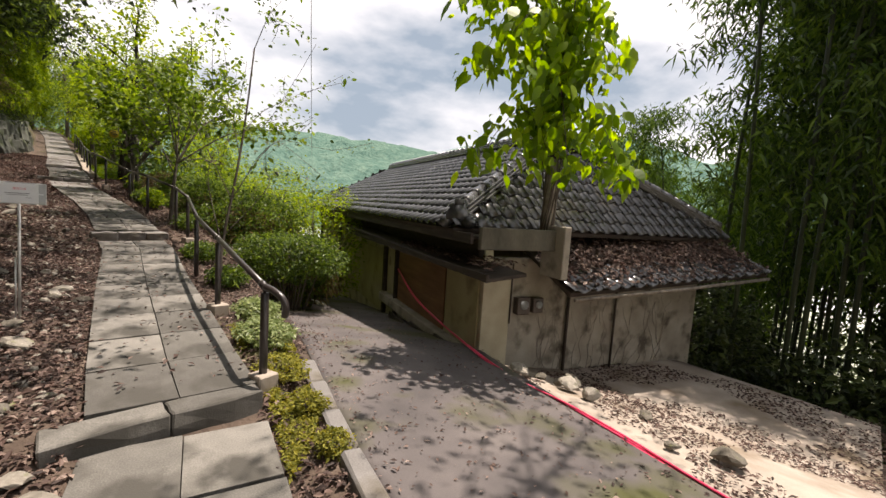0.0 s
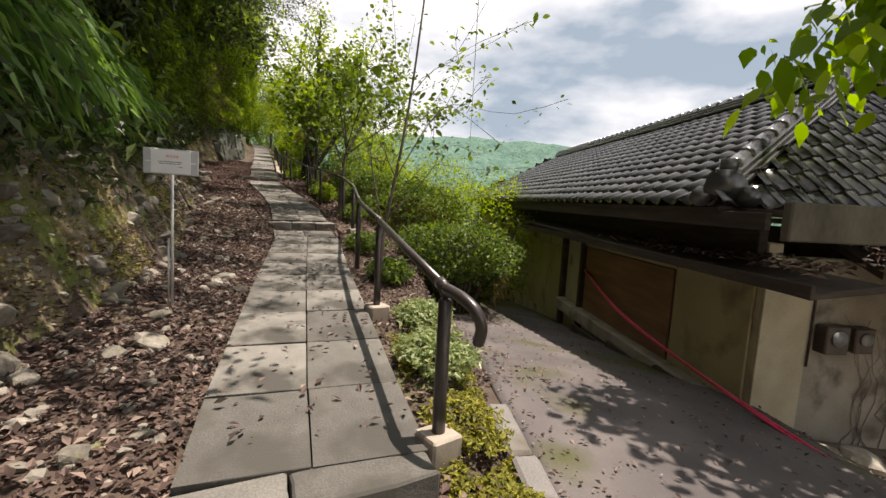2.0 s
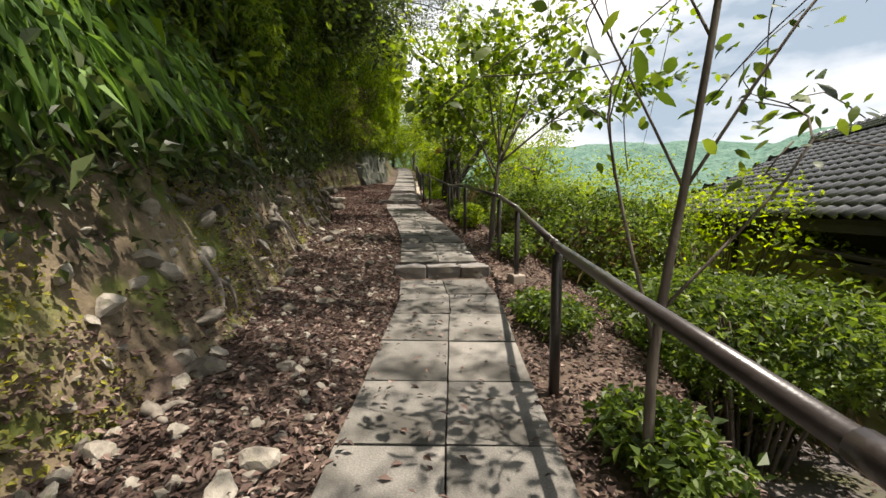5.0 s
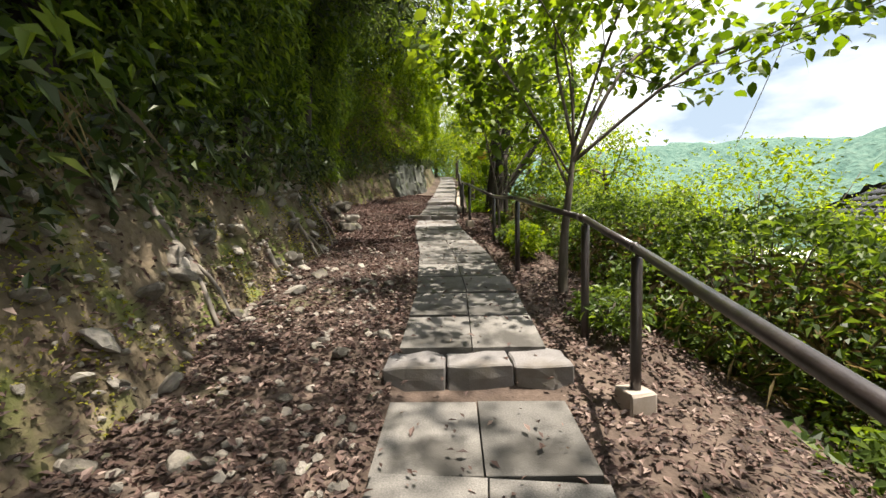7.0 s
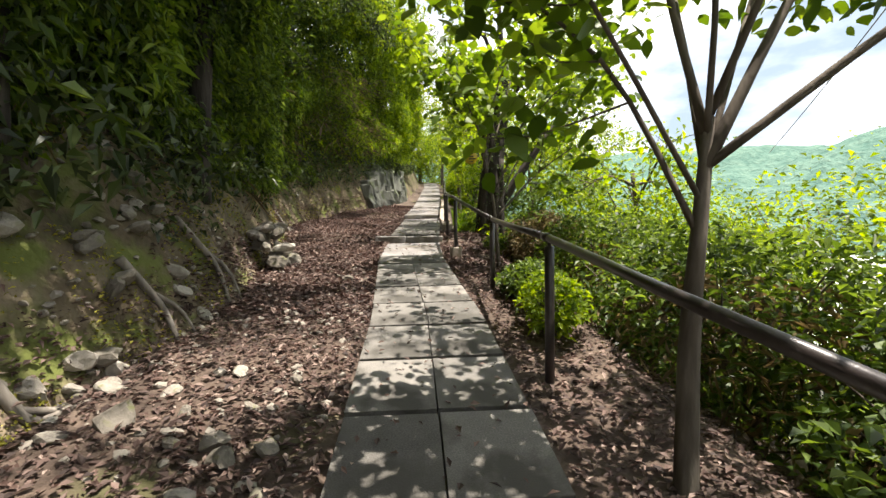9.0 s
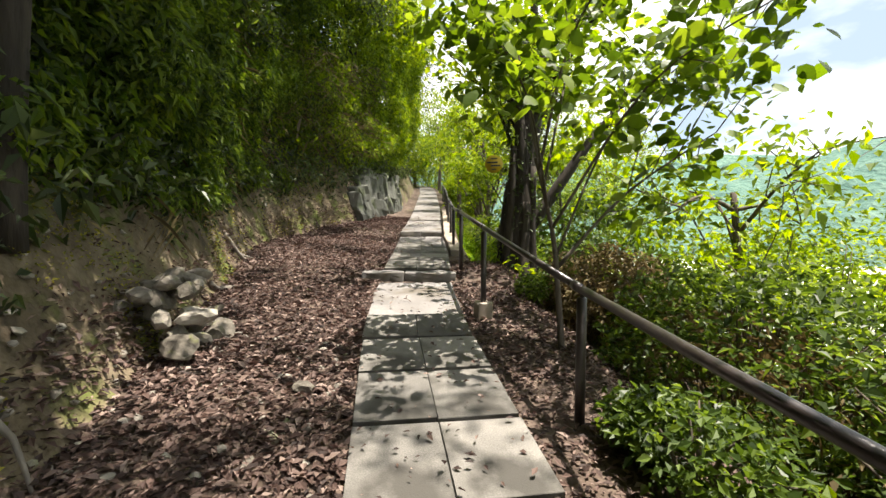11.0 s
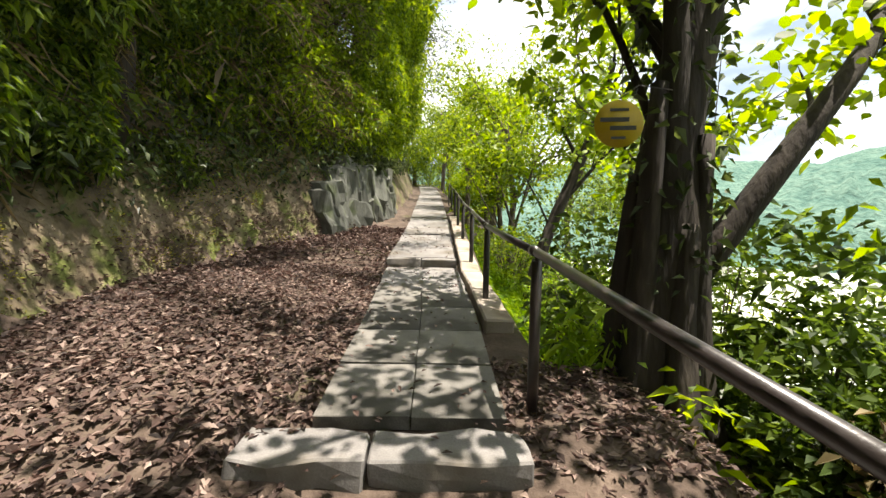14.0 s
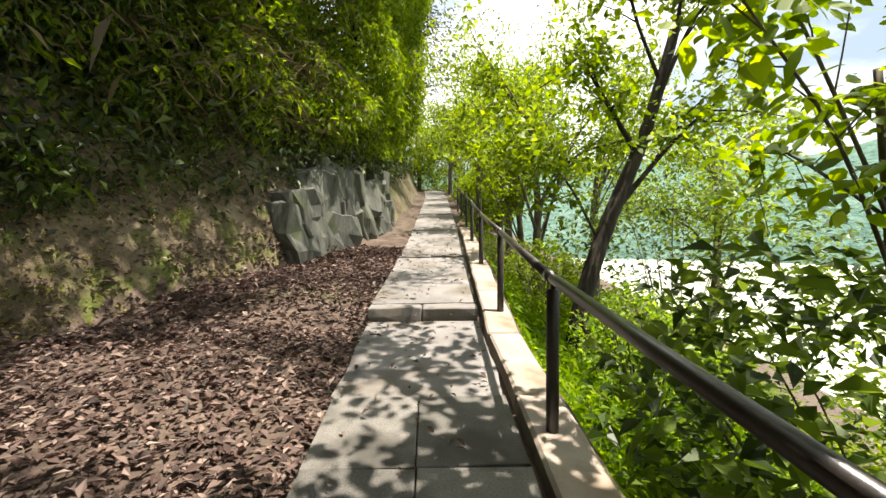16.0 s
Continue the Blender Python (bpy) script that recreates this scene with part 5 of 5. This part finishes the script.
for k in range(9):
    me = bpy.data.meshes.new("stone")
    bm = lump(k + 1)
    bm.to_mesh(me)
    bm.free()
    me.materials.append(M_STONE)
    STONES.append(me)


def stone(x, y, size, k, sink=0.15, label="loose angular grey stone among dead leaves", z=None, tilt=20, group="loose stones on the verge"):
    o = new("stone", STONES[k % 9])
    zz = L(x, y) if z is None else z
    o.matrix_basis = Matrix.Translation((x, y, zz + size * (0.3 - sink))) @ Euler([radians(random.uniform(-tilt, tilt)) for _ in range(2)] + [random.uniform(0, 6.28)]).to_matrix().to_4x4() @ Matrix.Diagonal((size, size * random.uniform(0.6, 0.95), size * random.uniform(0.7, 1.0), 1))
    return tagged(o, label, "stone", group)


random.seed(5)
for k in range(135):
    y = random.uniform(1.0, 15)
    r = random.random()
    x = (float(path_x(y)) - HALF - 0.08) * (1 - r) + float(bank_x(y)) * r
    stone(x, y, random.choice((0.07, 0.09, 0.12, 0.15, 0.2)), k)
for k, (x, y, s) in enumerate([(0.95, 7.35, 0.26), (0.88, 7.1, 0.26), (1.15, 13.7, 0.22), (1.05, 17.8, 0.24), (0.55, 5.3, 0.3), (0.1, 3.6, 0.34), (0.3, 8.3, 0.3), (0.85, 10.0, 0.26), (0.4, 14.0, 0.3), (0.35, 13.2, 0.28), (0.65, 2.9, 0.34), (0.55, 3.2, 0.24)]):
    stone(x, y, s, k)
for k in range(210):
    y = random.uniform(3.5, 16)
    d = random.uniform(0.0, 0.95)
    stone(float(bank_x(y)) - d + 0.10, y, random.choice((0.09, 0.12, 0.16, 0.2, 0.26, 0.3)), k, 0.12, "pale stone embedded in the mossy bank", group="stones in the bank", tilt=50)
for k in range(34):
    a, b, h = random.uniform(-0.5, 0.5), random.uniform(-0.6, 0.55), random.uniform(0, 0.6)
    stone(-0.45 + a * (1 - h), 18.6 + b * (1 - h), random.uniform(0.22, 0.38), k, 0.1, "angular rubble stone in a mossy heap", L(-0.45, 18.6) + h, 40, "stone heap against the bank")
for k, (x, y) in enumerate([(5.5, 2.72), (5.75, 2.55), (5.62, 2.35), (5.95, 2.5), (5.35, 2.95), (5.5, 2.0), (5.6, 1.4), (4.9, 0.9), (5.1, 0.5)]):
    stone(x, y, random.uniform(0.16, 0.34), k, 0.0, "pale rounded stone at the terrace edge", float(terrace_z(x, y)), 15, "stones along the terrace edge")

chips = []
for k in range(2000):
    y = random.uniform(0.0, 19)
    r = random.uniform(0, 1.6)
    x = (float(path_x(y)) - HALF - 0.06) * (1 - r) + float(bank_x(y)) * r
    bm = lump(k % 23 + 2, 0.6, 0.3, 1)
    sz = random.choice((0.04, 0.05, 0.07, 0.10))
    m = Matrix.Translation((x, y, L(x, y) + sz * 0.15)) @ Euler([random.uniform(-0.5, 0.5), random.uniform(-0.5, 0.5), random.uniform(0, 6)]).to_matrix().to_4x4()
    bm.verts.index_update()
    chips.append((np.array([m @ (v.co * sz) for v in bm.verts]), [[v.index for v in f.verts] for f in bm.faces]))
    bm.free()
tagged(part("stone_chips", joined("stone_chips", chips, False), M_STONE), "small stone chips among the dead leaves", "stones", kind="stuff")

# rock outcrop at the bend of the bank
crop = new("rock_outcrop")
random.seed(61)
for k in range(20):
    y = 29.5 + k * 0.28 + random.uniform(-0.15, 0.15)
    h = (0.35, 0.95)[k % 2] + random.uniform(-0.2, 0.2)
    w = random.uniform(0.7, 1.1)
    bm = box((0.6, w, w * random.uniform(1.1, 1.7)), (0, 0, 0), 0.03)
    bmesh.ops.subdivide_edges(bm, edges=[e for e in bm.edges if e.calc_length() > 0.3], cuts=2, use_grid_fill=True)
    for vv in bm.verts:
        vv.co += Vector([noise.noise(vv.co * 1.6 + Vector((k * 5.0, c * 9.0, 0))) * 0.22 for c in range(3)])
    o = part("rock", bm, M_ROCK, crop)
    o.matrix_basis = Matrix.Translation((float(bank_x(y)) - 0.22 - h * 0.22, y, L(float(bank_x(y)) + 0.1, y) + h - 0.15)) @ Euler((random.uniform(-0.25, 0.25), random.uniform(-0.25, 0.0), random.uniform(-0.5, 0.2))).to_matrix().to_4x4()
tagged(crop, "grey-green bare rock outcrop at the foot of the bank", "rock")

# bare roots on the bank
for k, pts in enumerate([[(0.20, 7.75, 0.62), (0.28, 7.75, 0.35), (0.3, 7.7, 0.1), (0.38, 7.65, -0.05)], [(-0.1, 9.2, 0.8), (0.02, 9.3, 0.4), (0.12, 9.1, 0.0)], [(-0.25, 13.9, 0.7), (-0.1, 14.0, 0.35), (0.02, 14.15, 0.05)], [(-0.4, 15.2, 1.1), (-0.2, 15.4, 0.6), (0.0, 15.3, 0.1)],
                         [(-0.5, 12.0, 1.0), (-0.2, 12.2, 0.6), (0.05, 12.1, 0.15)], [(-1.0, 20.5, 1.3), (-0.95, 20.7, 0.8), (-0.7, 20.9, 0.1)], [(-1.6, 22.3, 1.4), (-1.35, 22.5, 0.7), (-1.1, 22.6, 0.1)], [(-0.5, 16.2, 1.2), (-0.25, 16.5, 0.7), (-0.05, 16.4, 0.1)]]):
    p = [(x, y, L(x, y) + 0.03 if i else L(x, y) + 0.05) for i, (x, y, h) in enumerate(pts)]
    main = smooth_line(p, 9)
    side = smooth_line([main[3], main[5] + [0.05, 0.12, 0.02], main[8] + [0.05, 0.2, 0]], 6)
    ob = part("bare_root", joined("bare_root", [tube(main, np.linspace(0.045, 0.018, 9), 7, 0.1), tube(side, np.linspace(0.028, 0.01, 6), 6, 0.1)]), M_ROOT)
    tagged(ob, "pale bare root hanging down the earth bank", "root", "roots on the bank")

# ---- vine on the flue, bamboo, cables, tape, round sign ----
vine = new("climbing_vine")
vp = HOUSE + Euler((0, 0, -HOUSE_YAW)).to_matrix() @ Vector((0.78, -0.42, 0))
vine.location = (vp.x, vp.y, 0.2)
g = np.random.default_rng(50)
stems, spots = [], []
for k in range(16):
    a = k * 2.4
    top = np.array([0.35 * math.cos(a) - 0.3, 0.35 * math.sin(a), g.uniform(1.6, 4.6)])
    end = top + [0.5 * math.cos(a) - 0.2, 0.5 * math.sin(a), -g.uniform(0.2, 1.1)]
    ln = smooth_line([(0.1 * math.cos(a), 0.1 * math.sin(a), 0), (0.14 * math.cos(a + 1), 0.14 * math.sin(a + 1), top[2] * 0.5), top, end], 14)
    stems.append(tube(ln, np.linspace(0.012, 0.004, 14), 5))
    spots += list(ln[5:])
for e, h in (((-1.35, 0.55, 2.9), 3.6), ((-1.15, 0.3, 3.4), 4.0), ((1.5, -0.4, 0.9), 1.4), ((0.9, -0.6, 1.0), 1.8)):
    ln = smooth_line([(0, 0, h * 0.7), (e[0] * 0.5, e[1] * 0.5, h), e], 12)
    stems.append(tube(ln, np.linspace(0.012, 0.004, 12), 5))
    spots += list(ln[5:])
part("stem", joined("stem", stems), M_BARK, vine)["kind"] = "stuff"
at = np.concatenate([clump(s, (0.42, 0.42, 0.3), 16, g) for s in spots])
part("foliage", leaf_mesh("foliage", at, 0.118, 0.85, 0.75, 0.2, seed=51, fold=0.08, oval=True), M_VINE, vine)
tagged(vine, "bright green heart-leaved vine climbing the flue pipe", "vine")


def bamboo(x, y, h, lean, seed):
    th = new("bamboo")
    z = L(x, y)
    th.location = (x, y, z)
    g = np.random.default_rng(seed)
    ln = smooth_line([(0, 0, -0.2), (lean[0] * 0.15, lean[1] * 0.15, h * 0.5), (lean[0] * 0.5, lean[1] * 0.5, h * 0.85), (lean[0], lean[1], h)], 26)
    rad = np.linspace(0.055, 0.012, 26)
    part("culm", tube_mesh("culm", ln, rad, 8), M_CULM, th)
    spots = np.concatenate([clump(ln[i] + g.normal(0, 0.6, 3) * [1, 1, 0.4], (0.75, 0.75, 0.45), 72, g) for i in list(range(6, 26)) * 2])
    part("foliage", leaf_mesh("foliage", spots, 0.17, 0.16, 0.6, 0.5, seed=seed), M_BAMBOO_LEAF, th)
    return tagged(th, "tall green bamboo with fine drooping leaves", "bamboo", "bamboo grove below the terrace")


random.seed(23)
for k in range(84):
    a = random.uniform(0, 1)
    x = random.uniform(11.2, 17.5)
    y = random.uniform(-6.5, 2.5) if k % 3 else random.uniform(2.5, 11)
    if y > 2.5:
        x += 8.0
    bamboo(x, y, random.uniform(9.5, 15.5) if y < 2.5 else random.uniform(9, 12.5), (random.uniform(-1.1, 0.8), random.uniform(-1.0, 1.0)), 500 + k)

for k in range(50):
    x, y = (random.uniform(11.5, 16), random.uniform(-7, 6)) if k % 2 else (random.uniform(17, 25), random.uniform(-10, 16))
    sc = 1.0 if k % 2 else 2.2
    bush("understorey_bush", (x, y), (1.5 * sc, 1.6 * sc, 1.2 * sc), 3000, 0.14, M_LEAF_DARK, "dark understorey bush beneath the bamboo", "bush", 800 + k, 8)


def cable(a, b, sag, r=0.008):
    p = [tuple(np.array(a) * (1 - t) + np.array(b) * t - [0, 0, sag * 4 * t * (1 - t)]) for t in np.linspace(0, 1, 14)]
    return tagged(part("overhead_cable", tube_mesh("overhead_cable", p, r, 5), M_RAIL), "thin dark overhead cable", "cable")


cable((14, 26, 3.2), (3.0, 5.0, 8.5), 0.5, 0.012)


def ribbon(points, w, name, label):
    p = smooth_line(points, 60)
    pc = [tube(p + np.array([0, 0, 0.012 * k]) + np.column_stack([0.012 * np.sin(np.arange(60) * 0.4 + k * 2), 0.012 * np.cos(np.arange(60) * 0.3 + k), np.zeros(60)]), w, 5) for k in range(3)]
    return tagged(part(name, joined(name, pc), M_TAPE), label, "tape")


hw = lambda x, y, z: tuple(HOUSE + Euler((0, 0, -HOUSE_YAW)).to_matrix() @ Vector((x, y, 0)) + Vector((0, 0, z)))
ribbon([hw(-0.06, 3.7, -1.05), hw(-0.22, 2.0, -1.4), (5.12, 3.25, -1.66), (4.75, 1.9, -1.60), (4.3, 0.55, -1.56), (3.9, -0.8, -1.5)], 0.012, "barrier_tape", "pink barrier tape stretched across the lane edge")

disc = new("round_sign")
disc.location = (3.34, 22.5, 2.62)
o = part("disc", tube_mesh("disc", [(0, 0, 0), (0, 0.006, 0)], 0.17, 28), M_YELLOW, disc)
disc.rotation_euler = (0, 0, radians(-12))
for k, (x, z, w, h) in enumerate([(0, 0.1, 0.13, 0.02), (-0.03, 0.03, 0.2, 0.03), (0.03, -0.03, 0.18, 0.03), (0, -0.1, 0.1, 0.018)]):
    part("lettering", box((w, 0.003, h), (x, -0.003, z), 0), M_BLACK, disc)
part("wire", tube_mesh("wire", [(0.0, 0.02, 0.18), (0.15, 0.1, 0.3), (0.45, 0.3, 0.32)], 0.004, 5), M_RAIL, disc)
tagged(disc, "round yellow sign with worn dark lettering on the tree", "sign")
